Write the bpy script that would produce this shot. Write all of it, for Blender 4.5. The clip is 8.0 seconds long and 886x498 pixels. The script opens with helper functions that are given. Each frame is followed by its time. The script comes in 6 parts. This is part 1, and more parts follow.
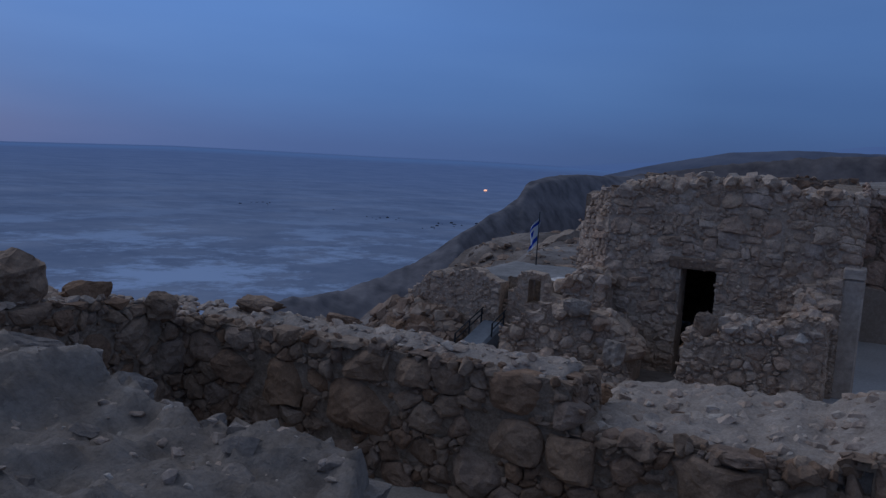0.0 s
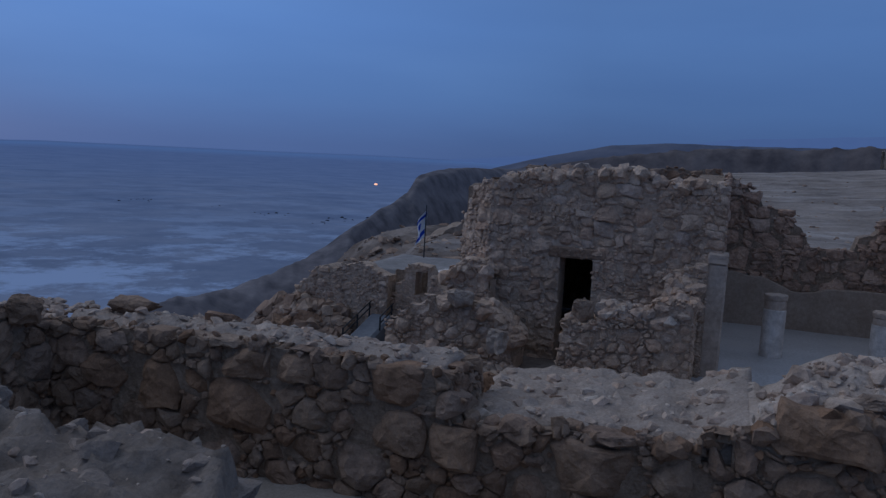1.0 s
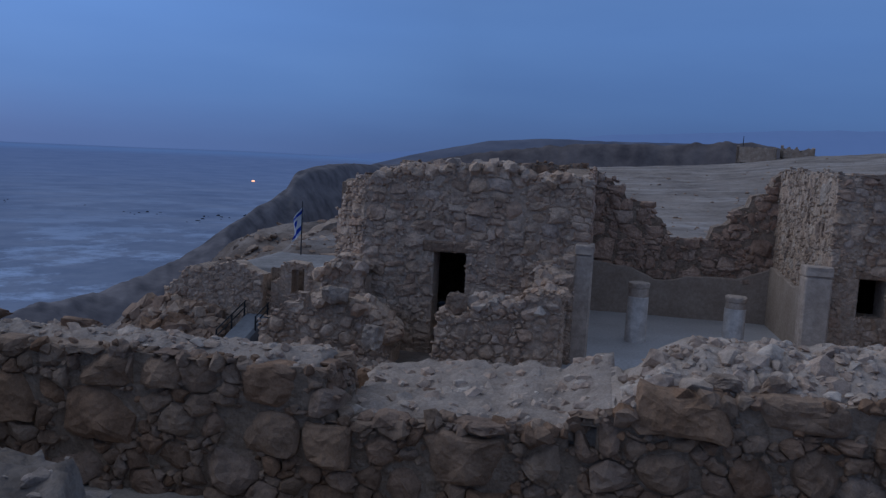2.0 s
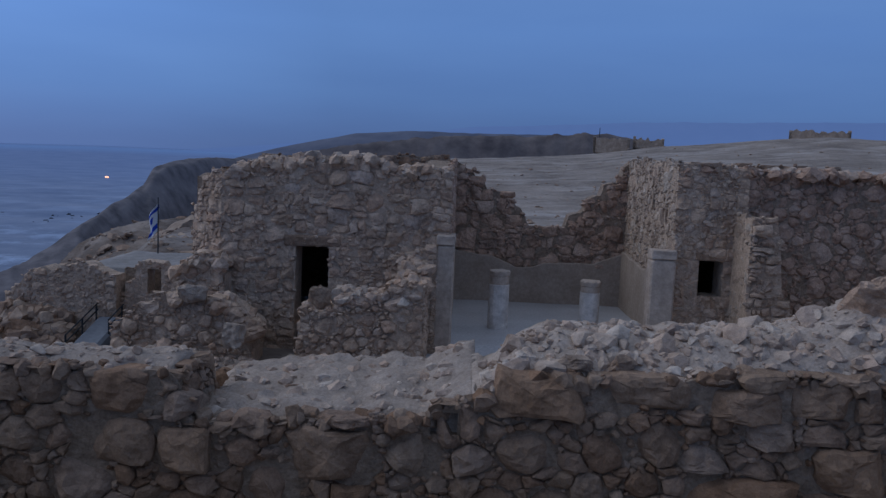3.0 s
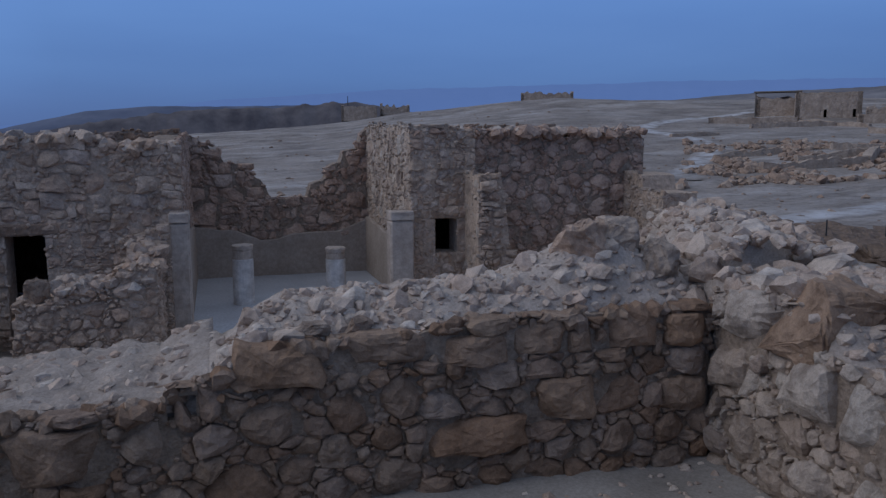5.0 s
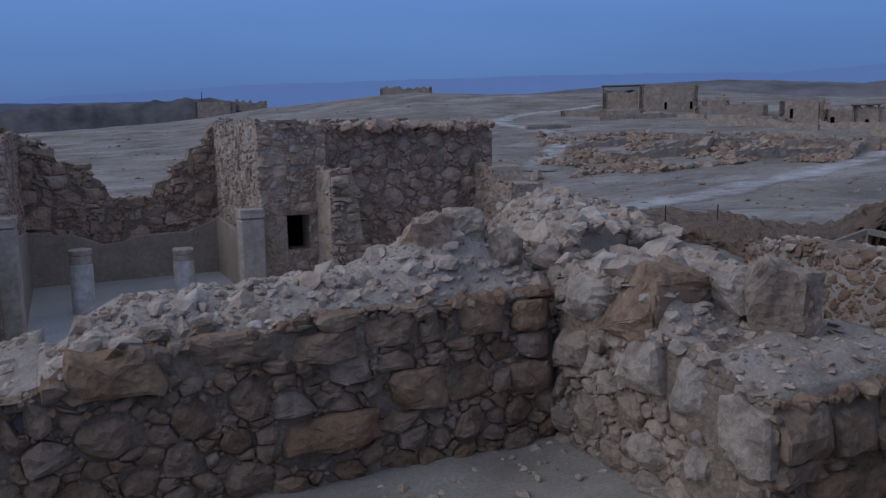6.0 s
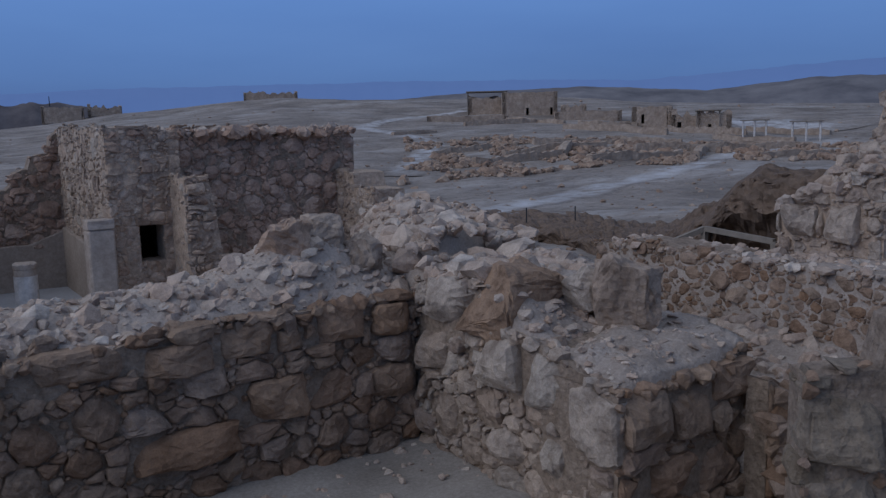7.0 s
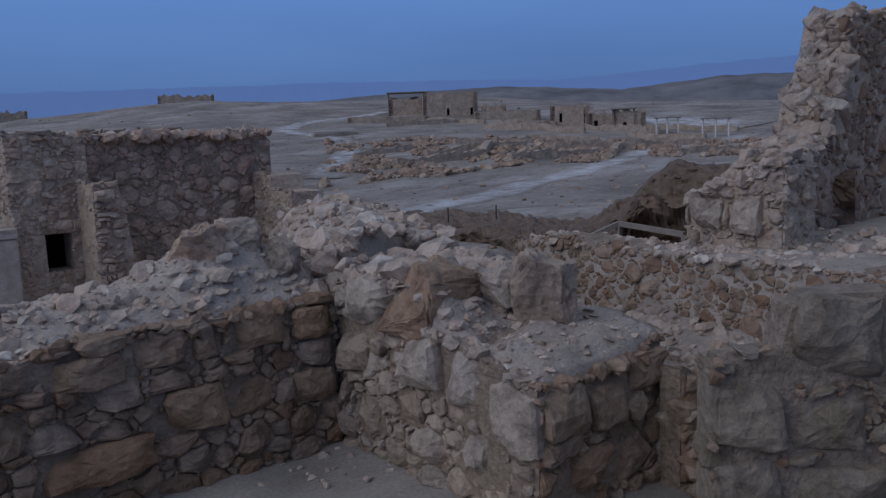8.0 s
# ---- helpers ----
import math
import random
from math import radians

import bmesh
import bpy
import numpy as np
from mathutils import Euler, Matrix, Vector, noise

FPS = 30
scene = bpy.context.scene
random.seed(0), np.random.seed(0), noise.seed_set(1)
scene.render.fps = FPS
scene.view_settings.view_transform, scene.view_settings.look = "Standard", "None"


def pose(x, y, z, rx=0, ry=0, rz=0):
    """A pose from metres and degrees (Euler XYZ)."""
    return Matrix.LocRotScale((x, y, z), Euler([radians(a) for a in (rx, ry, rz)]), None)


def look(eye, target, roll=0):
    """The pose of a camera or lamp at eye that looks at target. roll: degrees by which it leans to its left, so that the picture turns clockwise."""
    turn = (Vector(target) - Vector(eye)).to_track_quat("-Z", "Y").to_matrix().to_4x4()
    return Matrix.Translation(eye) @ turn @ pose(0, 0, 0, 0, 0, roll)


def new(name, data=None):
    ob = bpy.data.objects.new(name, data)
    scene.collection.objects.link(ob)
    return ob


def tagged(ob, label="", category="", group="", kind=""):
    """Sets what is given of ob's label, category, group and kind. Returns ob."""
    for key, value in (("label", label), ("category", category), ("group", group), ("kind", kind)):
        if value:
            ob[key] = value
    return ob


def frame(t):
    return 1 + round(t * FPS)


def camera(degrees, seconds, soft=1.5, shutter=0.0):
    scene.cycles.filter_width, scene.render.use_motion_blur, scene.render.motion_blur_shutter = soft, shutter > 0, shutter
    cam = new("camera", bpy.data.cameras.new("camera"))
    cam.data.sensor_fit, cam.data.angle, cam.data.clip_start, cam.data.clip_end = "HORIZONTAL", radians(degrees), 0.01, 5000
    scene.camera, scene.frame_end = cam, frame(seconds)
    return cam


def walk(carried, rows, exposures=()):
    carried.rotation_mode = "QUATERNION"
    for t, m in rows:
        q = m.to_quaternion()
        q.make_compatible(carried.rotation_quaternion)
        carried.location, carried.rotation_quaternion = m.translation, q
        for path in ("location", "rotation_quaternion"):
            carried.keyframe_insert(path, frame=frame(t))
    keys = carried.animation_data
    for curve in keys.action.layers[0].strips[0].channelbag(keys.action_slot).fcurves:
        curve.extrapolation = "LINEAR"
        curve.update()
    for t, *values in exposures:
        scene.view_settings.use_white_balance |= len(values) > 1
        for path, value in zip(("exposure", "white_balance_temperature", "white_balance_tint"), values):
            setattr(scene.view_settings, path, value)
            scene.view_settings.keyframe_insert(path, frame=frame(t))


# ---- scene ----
cam = camera(58.0, 8.0, soft=1.35)
METRES, EYE, TILT, LEAN, TURN = 1.5, 0.0, 0.0, 0.5, 27.0
ROWS = [
    (0.0, 0.0, 0.0, 0.0, 0.46, -6.24, -4.2),
    (0.5, 0.0518, -0.0134, -0.0012, -3.08, -6.2, -4.0),
    (1.0, 0.1105, -0.0213, -0.0023, -7.39, -6.13, -3.84),
    (2.5, 0.2647, -0.0624, 0.003, -20.42, -5.85, -3.27),
    (3.0, 0.3106, -0.0932, 0.0035, -25.37, -5.9, -2.89),
    (3.5, 0.3678, -0.125, -0.0065, -30.51, -6.23, -2.37),
    (4.0, 0.4163, -0.1729, -0.0071, -34.86, -6.47, -1.74),
    (5.5, 0.5938, -0.3075, -0.0346, -47.49, -8.11, 0.51),
    (6.0, 0.6515, -0.3882, -0.0358, -52.68, -7.98, 0.76),
    (6.5, 0.685, -0.4601, -0.0368, -57.44, -7.8, 0.85),
    (7.0, 0.6913, -0.5179, -0.0381, -61.99, -7.74, 1.06),
    (7.5, 0.7046, -0.5413, -0.045, -64.68, -7.73, 1.6),
    (8.0, 0.7195, -0.5784, -0.0461, -67.51, -7.82, 1.89),
]
walk(cam, [(t, pose(0, 0, EYE, TILT, LEAN, TURN) @ pose(METRES * x, METRES * y, METRES * z, 90 + pitch, roll, yaw)) for t, x, y, z, yaw, pitch, roll in ROWS],
     exposures=[(0.0, -0.54, 5930, 10), (1.0, -0.45, 5960, 10), (2.5, -0.12, 6140, 10), (3.5, 0.02, 6190, 10), (5.5, 0.1, 6220, 10), (8.0, 0.01, 6200, 10)])

# ---- light ----
world = bpy.data.worlds.new("dusk_sky")
scene.world = world
world.use_nodes = True
wn, wl = world.node_tree.nodes, world.node_tree.links
wn.clear()
w_out, w_bg = wn.new("ShaderNodeOutputWorld"), wn.new("ShaderNodeBackground")
w_sky, w_mix, w_ramp = wn.new("ShaderNodeTexSky"), wn.new("ShaderNodeMixRGB"), wn.new("ShaderNodeValToRGB")
w_co, w_sep, w_map = wn.new("ShaderNodeTexCoord"), wn.new("ShaderNodeSeparateXYZ"), wn.new("ShaderNodeMapRange")
w_sky.sky_type, w_sky.sun_disc = "NISHITA", False
w_sky.sun_elevation, w_sky.sun_rotation = radians(8), radians(-70)
w_noise, w_add = wn.new("ShaderNodeTexNoise"), wn.new("ShaderNodeMixRGB")
w_scale = wn.new("ShaderNodeVectorMath")
w_scale.operation = "MULTIPLY"
w_scale.inputs[1].default_value = (1.2, 1.2, 6.0)
w_noise.inputs["Scale"].default_value, w_noise.inputs["Detail"].default_value = 1.6, 4
w_add.blend_type = "SOFT_LIGHT"
w_add.inputs[0].default_value = 0.22
w_mix.blend_type = "MIX"
w_mix.inputs[0].default_value = 0.9988
w_map.inputs["From Min"].default_value, w_map.inputs["From Max"].default_value = -0.05, 1.0
SKY = [(0.00, (0.070, 0.115, 0.255)), (0.06, (0.078, 0.135, 0.300)), (0.12, (0.092, 0.180, 0.400)), (0.20, (0.115, 0.228, 0.505)),
       (0.34, (0.132, 0.248, 0.525)), (0.55, (0.20, 0.265, 0.405)), (1.0, (0.305, 0.345, 0.44))]
el = w_ramp.color_ramp.elements
while len(el) < len(SKY):
    el.new(0.5)
for e, (p, c) in zip(el, SKY):
    e.position, e.color = p, (*c, 1)
wl.new(w_co.outputs["Generated"], w_sep.inputs[0])
wl.new(w_co.outputs["Generated"], w_scale.inputs[0])
wl.new(w_scale.outputs[0], w_noise.inputs["Vector"])
wl.new(w_sep.outputs["Z"], w_map.inputs["Value"])
wl.new(w_map.outputs[0], w_ramp.inputs[0])
wl.new(w_sky.outputs[0], w_mix.inputs[1])
wl.new(w_ramp.outputs[0], w_mix.inputs[2])
wl.new(w_mix.outputs[0], w_add.inputs[1])
wl.new(w_noise.outputs["Fac"], w_add.inputs[2])
w_dot, w_gain, w_mul = wn.new("ShaderNodeVectorMath"), wn.new("ShaderNodeMapRange"), wn.new("ShaderNodeMixRGB")
w_dot.operation, w_mul.blend_type = "DOT_PRODUCT", "MULTIPLY"
w_dot.inputs[1].default_value = (-0.80, 0.60, 0.0)
w_gain.inputs["From Min"].default_value, w_gain.inputs["From Max"].default_value = 0.72, 1.0
w_gain.inputs["To Min"].default_value, w_gain.inputs["To Max"].default_value = 1.0, 1.45
w_mul.inputs[0].default_value = 1.0
wl.new(w_co.outputs["Generated"], w_dot.inputs[0])
wl.new(w_dot.outputs["Value"], w_gain.inputs["Value"])
wl.new(w_add.outputs[0], w_mul.inputs[1])
wl.new(w_gain.outputs[0], w_mul.inputs[2])
wl.new(w_mul.outputs[0], w_bg.inputs["Color"])
w_bg.inputs["Strength"].default_value = 1.0
wl.new(w_bg.outputs[0], w_out.inputs["Surface"])

sun = new("sun", bpy.data.lights.new("sun", "SUN"))
sun.data.energy, sun.data.angle, sun.data.color = 0.88, radians(50), (0.95, 0.95, 1.0)
sun.matrix_world = look((-20, 2, 13), (0, 0, 0))


# ---- materials ----
def ramp(nt, fac, stops):
    n = nt.nodes.new("ShaderNodeValToRGB")
    e = n.color_ramp.elements
    while len(e) < len(stops):
        e.new(0.5)
    for k, (p, c) in zip(e, stops):
        k.position, k.color = p, (*c, 1)
    nt.links.new(fac, n.inputs[0])
    return n.outputs[0]


def noise_node(nt, co, scale, detail=5, rough=0.6):
    n = nt.nodes.new("ShaderNodeTexNoise")
    n.inputs["Scale"].default_value, n.inputs["Detail"].default_value, n.inputs["Roughness"].default_value = scale, detail, rough
    nt.links.new(co, n.inputs["Vector"])
    return n.outputs["Fac"]


def mixed(nt, how, fac, a, b):
    n = nt.nodes.new("ShaderNodeMixRGB")
    n.blend_type = how
    for k, v in enumerate((fac, a, b)):
        if isinstance(v, (int, float)):
            n.inputs[k].default_value = v if k == 0 else (v, v, v, 1)
        elif isinstance(v, tuple):
            n.inputs[k].default_value = (*v, 1)
        else:
            nt.links.new(v, n.inputs[k])
    return n.outputs[0]


def base_material(name, rough=0.9):
    m = bpy.data.materials.new(name)
    m.use_nodes = True
    nt = m.node_tree
    b = nt.nodes["Principled BSDF"]
    b.inputs["Roughness"].default_value = rough
    b.inputs["Specular IOR Level"].default_value = 0.25
    co = nt.nodes.new("ShaderNodeNewGeometry").outputs["Position"]
    return m, nt, b, co


def bumped(nt, b, height, strength, dist):
    n = nt.nodes.new("ShaderNodeBump")
    n.inputs["Strength"].default_value, n.inputs["Distance"].default_value = strength, dist
    nt.links.new(height, n.inputs["Height"])
    nt.links.new(n.outputs[0], b.inputs["Normal"])


def rock_material(name, tones, grain=9.0, bump=0.9, dist=0.05, per="object", stain=0.8):
    """Weathered stone: one tone a stone, blotches, grain and pits."""
    m, nt, b, co = base_material(name, 0.93)
    if per == "object":
        rnd = nt.nodes.new("ShaderNodeObjectInfo").outputs["Random"]
    else:
        rnd = nt.nodes.new("ShaderNodeNewGeometry").outputs["Random Per Island"]
    n = len(tones)
    tone = ramp(nt, rnd, [(i / max(1, n - 1), c) for i, c in enumerate(tones)])
    blot = ramp(nt, noise_node(nt, co, 2.6, 6, 0.65), [(0.32, (0.50, 0.46, 0.43)), (0.50, (0.98, 0.97, 0.96)), (0.68, (1.35, 1.33, 1.30))])
    c = mixed(nt, "MULTIPLY", stain, tone, blot)
    fine = ramp(nt, noise_node(nt, co, grain * 4, 4, 0.7), [(0.3, (0.72, 0.70, 0.68)), (0.7, (1.15, 1.15, 1.15))])
    c = mixed(nt, "MULTIPLY", 0.7, c, fine)
    nt.links.new(c, b.inputs["Base Color"])
    v = nt.nodes.new("ShaderNodeTexVoronoi")
    v.inputs["Scale"].default_value = grain * 0.9
    nt.links.new(co, v.inputs["Vector"])
    h = mixed(nt, "ADD", 0.5, noise_node(nt, co, grain * 0.5, 10, 0.7), v.outputs["Distance"])
    bumped(nt, b, h, bump, dist)
    return m


def earth_material(name, dark, light, scale=1.2, bump=0.6, dist=0.05, fine=30.0):
    m, nt, b, co = base_material(name, 0.96)
    c = ramp(nt, noise_node(nt, co, scale, 7, 0.62), [(0.28, dark), (0.72, light)])
    g = ramp(nt, noise_node(nt, co, fine, 4, 0.7), [(0.3, (0.70, 0.69, 0.68)), (0.7, (1.2, 1.2, 1.2))])
    c = mixed(nt, "MULTIPLY", 0.75, c, g)
    nt.links.new(c, b.inputs["Base Color"])
    h = mixed(nt, "ADD", 0.6, noise_node(nt, co, fine * 0.35, 8, 0.7), noise_node(nt, co, scale * 3, 4))
    bumped(nt, b, h, bump, dist)
    return m


def plain_material(name, c, rough=0.7, metal=0.0, var=0.25, scale=6.0):
    m, nt, b, co = base_material(name, rough)
    b.inputs["Metallic"].default_value = metal
    k = tuple(v * (1 - var) for v in c)
    nt.links.new(ramp(nt, noise_node(nt, co, scale, 5), [(0.3, k), (0.7, c)]), b.inputs["Base Color"])
    return m


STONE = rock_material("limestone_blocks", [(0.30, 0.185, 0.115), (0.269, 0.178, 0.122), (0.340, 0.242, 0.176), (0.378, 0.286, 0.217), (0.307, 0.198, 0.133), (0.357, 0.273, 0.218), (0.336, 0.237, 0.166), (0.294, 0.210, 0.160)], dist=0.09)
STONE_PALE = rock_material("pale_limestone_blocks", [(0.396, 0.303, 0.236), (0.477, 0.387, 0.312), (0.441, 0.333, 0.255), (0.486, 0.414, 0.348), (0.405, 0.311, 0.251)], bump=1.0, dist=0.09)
STONE_SMALL = rock_material("small_limestone", [(0.30, 0.185, 0.115), (0.269, 0.178, 0.122), (0.340, 0.242, 0.176), (0.378, 0.286, 0.217), (0.307, 0.198, 0.133), (0.357, 0.273, 0.218), (0.336, 0.237, 0.166), (0.294, 0.210, 0.160)], dist=0.09, per="island")
PALE_SMALL = rock_material("small_pale_limestone", [(0.396, 0.303, 0.236), (0.477, 0.387, 0.312), (0.441, 0.333, 0.255), (0.486, 0.414, 0.348), (0.405, 0.311, 0.251)], bump=1.0, dist=0.09, per="island")
MID = [(0.50, 0.36, 0.265), (0.58, 0.44, 0.335), (0.53, 0.385, 0.28), (0.61, 0.485, 0.385), (0.48, 0.335, 0.245), (0.56, 0.42, 0.32), (0.53, 0.42, 0.345)]
STONE_MID = rock_material("brown_limestone_blocks", MID, bump=1.0, dist=0.09)
MID_SMALL = rock_material("small_brown_limestone", MID, bump=1.0, dist=0.09, per="island")
BROWN_RUBBLE = rock_material("brown_rubble", [(0.26, 0.175, 0.125), (0.37, 0.27, 0.20), (0.31, 0.21, 0.15), (0.41, 0.32, 0.25), (0.22, 0.155, 0.115)], per="island", grain=5)
ROSE = [(0.43, 0.295, 0.22), (0.50, 0.36, 0.28), (0.46, 0.31, 0.23), (0.52, 0.40, 0.325), (0.40, 0.265, 0.195)]
STONE_ROSE = rock_material("rosy_brown_limestone_blocks", ROSE, bump=1.0, dist=0.09)
ROSE_SMALL = rock_material("small_rosy_limestone", ROSE, bump=1.0, dist=0.09, per="island")
PIER = rock_material("ochre_pier_blocks", [(0.26, 0.205, 0.15), (0.32, 0.26, 0.195), (0.29, 0.235, 0.185)], bump=1.0, dist=0.09)
BROWN_BLOCK = rock_material("brown_block", [(0.31, 0.20, 0.13), (0.37, 0.25, 0.17), (0.33, 0.235, 0.17), (0.35, 0.215, 0.135)], dist=0.09)
BANK = earth_material("stony_bank", (0.19, 0.155, 0.13), (0.35, 0.30, 0.26), 2.4, 1.0, 0.07, 16)
RUBBLE = rock_material("limestone_rubble", [(0.40, 0.305, 0.24), (0.54, 0.45, 0.375), (0.47, 0.345, 0.265), (0.60, 0.52, 0.445), (0.43, 0.345, 0.29), (0.51, 0.39, 0.31), (0.49, 0.40, 0.33)], per="island", grain=12)
MORTAR = earth_material("earth_mortar", (0.25, 0.185, 0.135), (0.43, 0.335, 0.26), 3.0, 1.0, 0.12, 12)
MORTAR_PALE = earth_material("pale_earth_mortar", (0.44, 0.325, 0.24), (0.60, 0.465, 0.36), 3.0, 1.0, 0.10, 12)
CRAG = rock_material("dark_crag", [(0.12, 0.088, 0.068), (0.20, 0.152, 0.12), (0.155, 0.112, 0.085), (0.25, 0.20, 0.165)], per="island", grain=4)
PILASTER = earth_material("weathered_plaster_pilaster", (0.38, 0.30, 0.24), (0.58, 0.48, 0.40), 2.5, 0.6, 0.03, 9)
DUST = earth_material("dusty_wall_top", (0.32, 0.26, 0.215), (0.50, 0.42, 0.36), 2.4, 1.0, 0.06, 22)
DUST_PALE = earth_material("pale_dusty_rubble_bed", (0.40, 0.32, 0.26), (0.58, 0.485, 0.41), 2.4, 1.0, 0.06, 22)
GROUND = earth_material("desert_ground", (0.15, 0.122, 0.10), (0.39, 0.335, 0.29), 0.11, 0.9, 0.3, 1.6)
gt = GROUND.node_tree
gb = gt.nodes["Principled BSDF"]
g_dust = gb.inputs["Base Color"].links[0].from_socket
g_sep = gt.nodes.new("ShaderNodeSeparateXYZ")
g_geo = gt.nodes.new("ShaderNodeNewGeometry")
gt.links.new(g_geo.outputs["True Normal"], g_sep.inputs[0])
g_rock = ramp(gt, noise_node(gt, g_geo.outputs["Position"], 0.35, 7, 0.65), [(0.32, (0.085, 0.065, 0.055)), (0.5, (0.17, 0.135, 0.112)), (0.68, (0.29, 0.24, 0.205))])
g_fac = ramp(gt, g_sep.outputs["Z"], [(0.86, (1, 1, 1)), (0.985, (0, 0, 0))])
g_edge = gt.nodes.new("ShaderNodeVectorMath")
g_edge.operation = "DOT_PRODUCT"
g_edge.inputs[1].default_value = (-0.949, -0.316, 0)
gt.links.new(g_geo.outputs["Position"], g_edge.inputs[0])
g_near = gt.nodes.new("ShaderNodeMapRange")
g_near.inputs["From Min"].default_value, g_near.inputs["From Max"].default_value = -24, 0
gt.links.new(g_edge.outputs["Value"], g_near.inputs["Value"])
g_bed = ramp(gt, g_near.outputs[0], [(0.0, (0, 0, 0)), (1.0, (0.85, 0.85, 0.85))])
g_fac = mixed(gt, "LIGHTEN", 1.0, g_fac, g_bed)
gt.links.new(mixed(gt, "MIX", g_fac, g_dust, g_rock), gb.inputs["Base Color"])
g_col = gb.inputs["Base Color"].links[0].from_socket
g_st = gt.nodes.new("ShaderNodeVectorMath")
g_st.operation = "MULTIPLY"
g_st.inputs[1].default_value = (0.055, 0.11, 0.0)
gt.links.new(g_geo.outputs["Position"], g_st.inputs[0])
g_pale = ramp(gt, noise_node(gt, g_st.outputs[0], 1.0, 9, 0.7), [(0.50, (0, 0, 0)), (0.64, (0.65, 0.65, 0.65))])
g_col = mixed(gt, "MIX", g_pale, g_col, (0.50, 0.455, 0.42))
g_scrub = ramp(gt, noise_node(gt, g_geo.outputs["Position"], 0.55, 8, 0.75), [(0.30, (0.50, 0.45, 0.41)), (0.46, (1, 1, 1)), (0.62, (1, 1, 1)), (0.75, (1.25, 1.23, 1.2))])
g_col = mixed(gt, "MULTIPLY", 0.85, g_col, g_scrub)
g_speck = ramp(gt, noise_node(gt, g_geo.outputs["Position"], 2.6, 6, 0.8), [(0.36, (0.5, 0.46, 0.43)), (0.45, (1, 1, 1)), (0.60, (1, 1, 1)), (0.70, (1.3, 1.28, 1.25))])
g_col = mixed(gt, "MULTIPLY", 0.7, g_col, g_speck)
gt.links.new(g_col, gb.inputs["Base Color"])
TRACK = GROUND.copy()
TRACK.name = "pale_gravel_track"
kt = TRACK.node_tree
kb = kt.nodes["Principled BSDF"]
k_col = kb.inputs["Base Color"].links[0].from_socket
k_att = kt.nodes.new("ShaderNodeAttribute")
k_att.attribute_name = "worn"
k_geo = kt.nodes.new("ShaderNodeNewGeometry")
k_fac = mixed(kt, "MULTIPLY", 1.0, k_att.outputs["Fac"], ramp(kt, noise_node(kt, k_geo.outputs["Position"], 0.5, 8, 0.7), [(0.38, (0.05, 0.05, 0.05)), (0.62, (1, 1, 1))]))
kt.links.new(mixed(kt, "MIX", k_fac, k_col, (0.57, 0.55, 0.545)), kb.inputs["Base Color"])
FLOOR = earth_material("packed_earth", (0.25, 0.22, 0.19), (0.38, 0.34, 0.30), 0.9, 0.45, 0.03, 18)
PLASTER = earth_material("lime_plaster", (0.33, 0.262, 0.208), (0.44, 0.362, 0.298), 1.4, 0.35, 0.02, 14)
COLUMN = earth_material("white_plastered_column", (0.46, 0.41, 0.37), (0.80, 0.75, 0.70), 3.0, 0.5, 0.03, 9)
HALLFLOOR = earth_material("hall_floor", (0.42, 0.415, 0.42), (0.54, 0.54, 0.55), 0.8, 0.2, 0.02, 16)
HALLFLOOR.node_tree.nodes["Principled BSDF"].inputs["Roughness"].default_value = 0.5
HALLFLOOR.node_tree.nodes["Principled BSDF"].inputs["Specular IOR Level"].default_value = 0.5
PAVING = earth_material("grey_paving", (0.20, 0.185, 0.17), (0.33, 0.31, 0.295), 0.7, 0.5, 0.04, 5)
WOOD = plain_material("grey_timber", (0.26, 0.22, 0.18), 0.8)
STEEL = plain_material("dark_steel", (0.05, 0.055, 0.06), 0.55, 0.6)
DECK = plain_material("blue_grey_deck", (0.20, 0.22, 0.25), 0.7)
CLOTH = plain_material("white_cloth", (0.66, 0.67, 0.70), 0.9, 0, 0.08)
BLUE = plain_material("blue_cloth", (0.02, 0.06, 0.40), 0.9, 0, 0.1)
FARSTONE = earth_material("far_masonry", (0.30, 0.225, 0.17), (0.50, 0.395, 0.31), 0.9, 1.0, 0.3, 2.4)


# ---- building helpers ----
def mesh_of(name, verts, faces, mat, smooth=False):
    me = bpy.data.meshes.new(name)
    me.from_pydata([tuple(v) for v in verts], [], faces)
    me.materials.append(mat)
    if smooth:
        me.polygons.foreach_set("use_smooth", [True] * len(me.polygons))
    me.update()
    return me


def piece(name, verts, faces, mat, parent=None, label="", smooth=False):
    ob = new(name, mesh_of(name, verts, faces, mat, smooth))
    if parent is not None:
        ob.parent = parent
        ob.matrix_parent_inverse = Matrix.Translation(-parent.location)
    if label:
        ob["label"] = label
    return ob


def thing(name, at, label, category, group="", kind=""):
    ob = new(name)
    ob.location = at
    ob.empty_display_size = 0.2
    bpy.context.view_layer.update()
    return tagged(ob, label, category, group, kind)


def under(ob, parent):
    ob.parent = parent
    ob.matrix_parent_inverse = Matrix.Translation(-parent.location)
    return ob


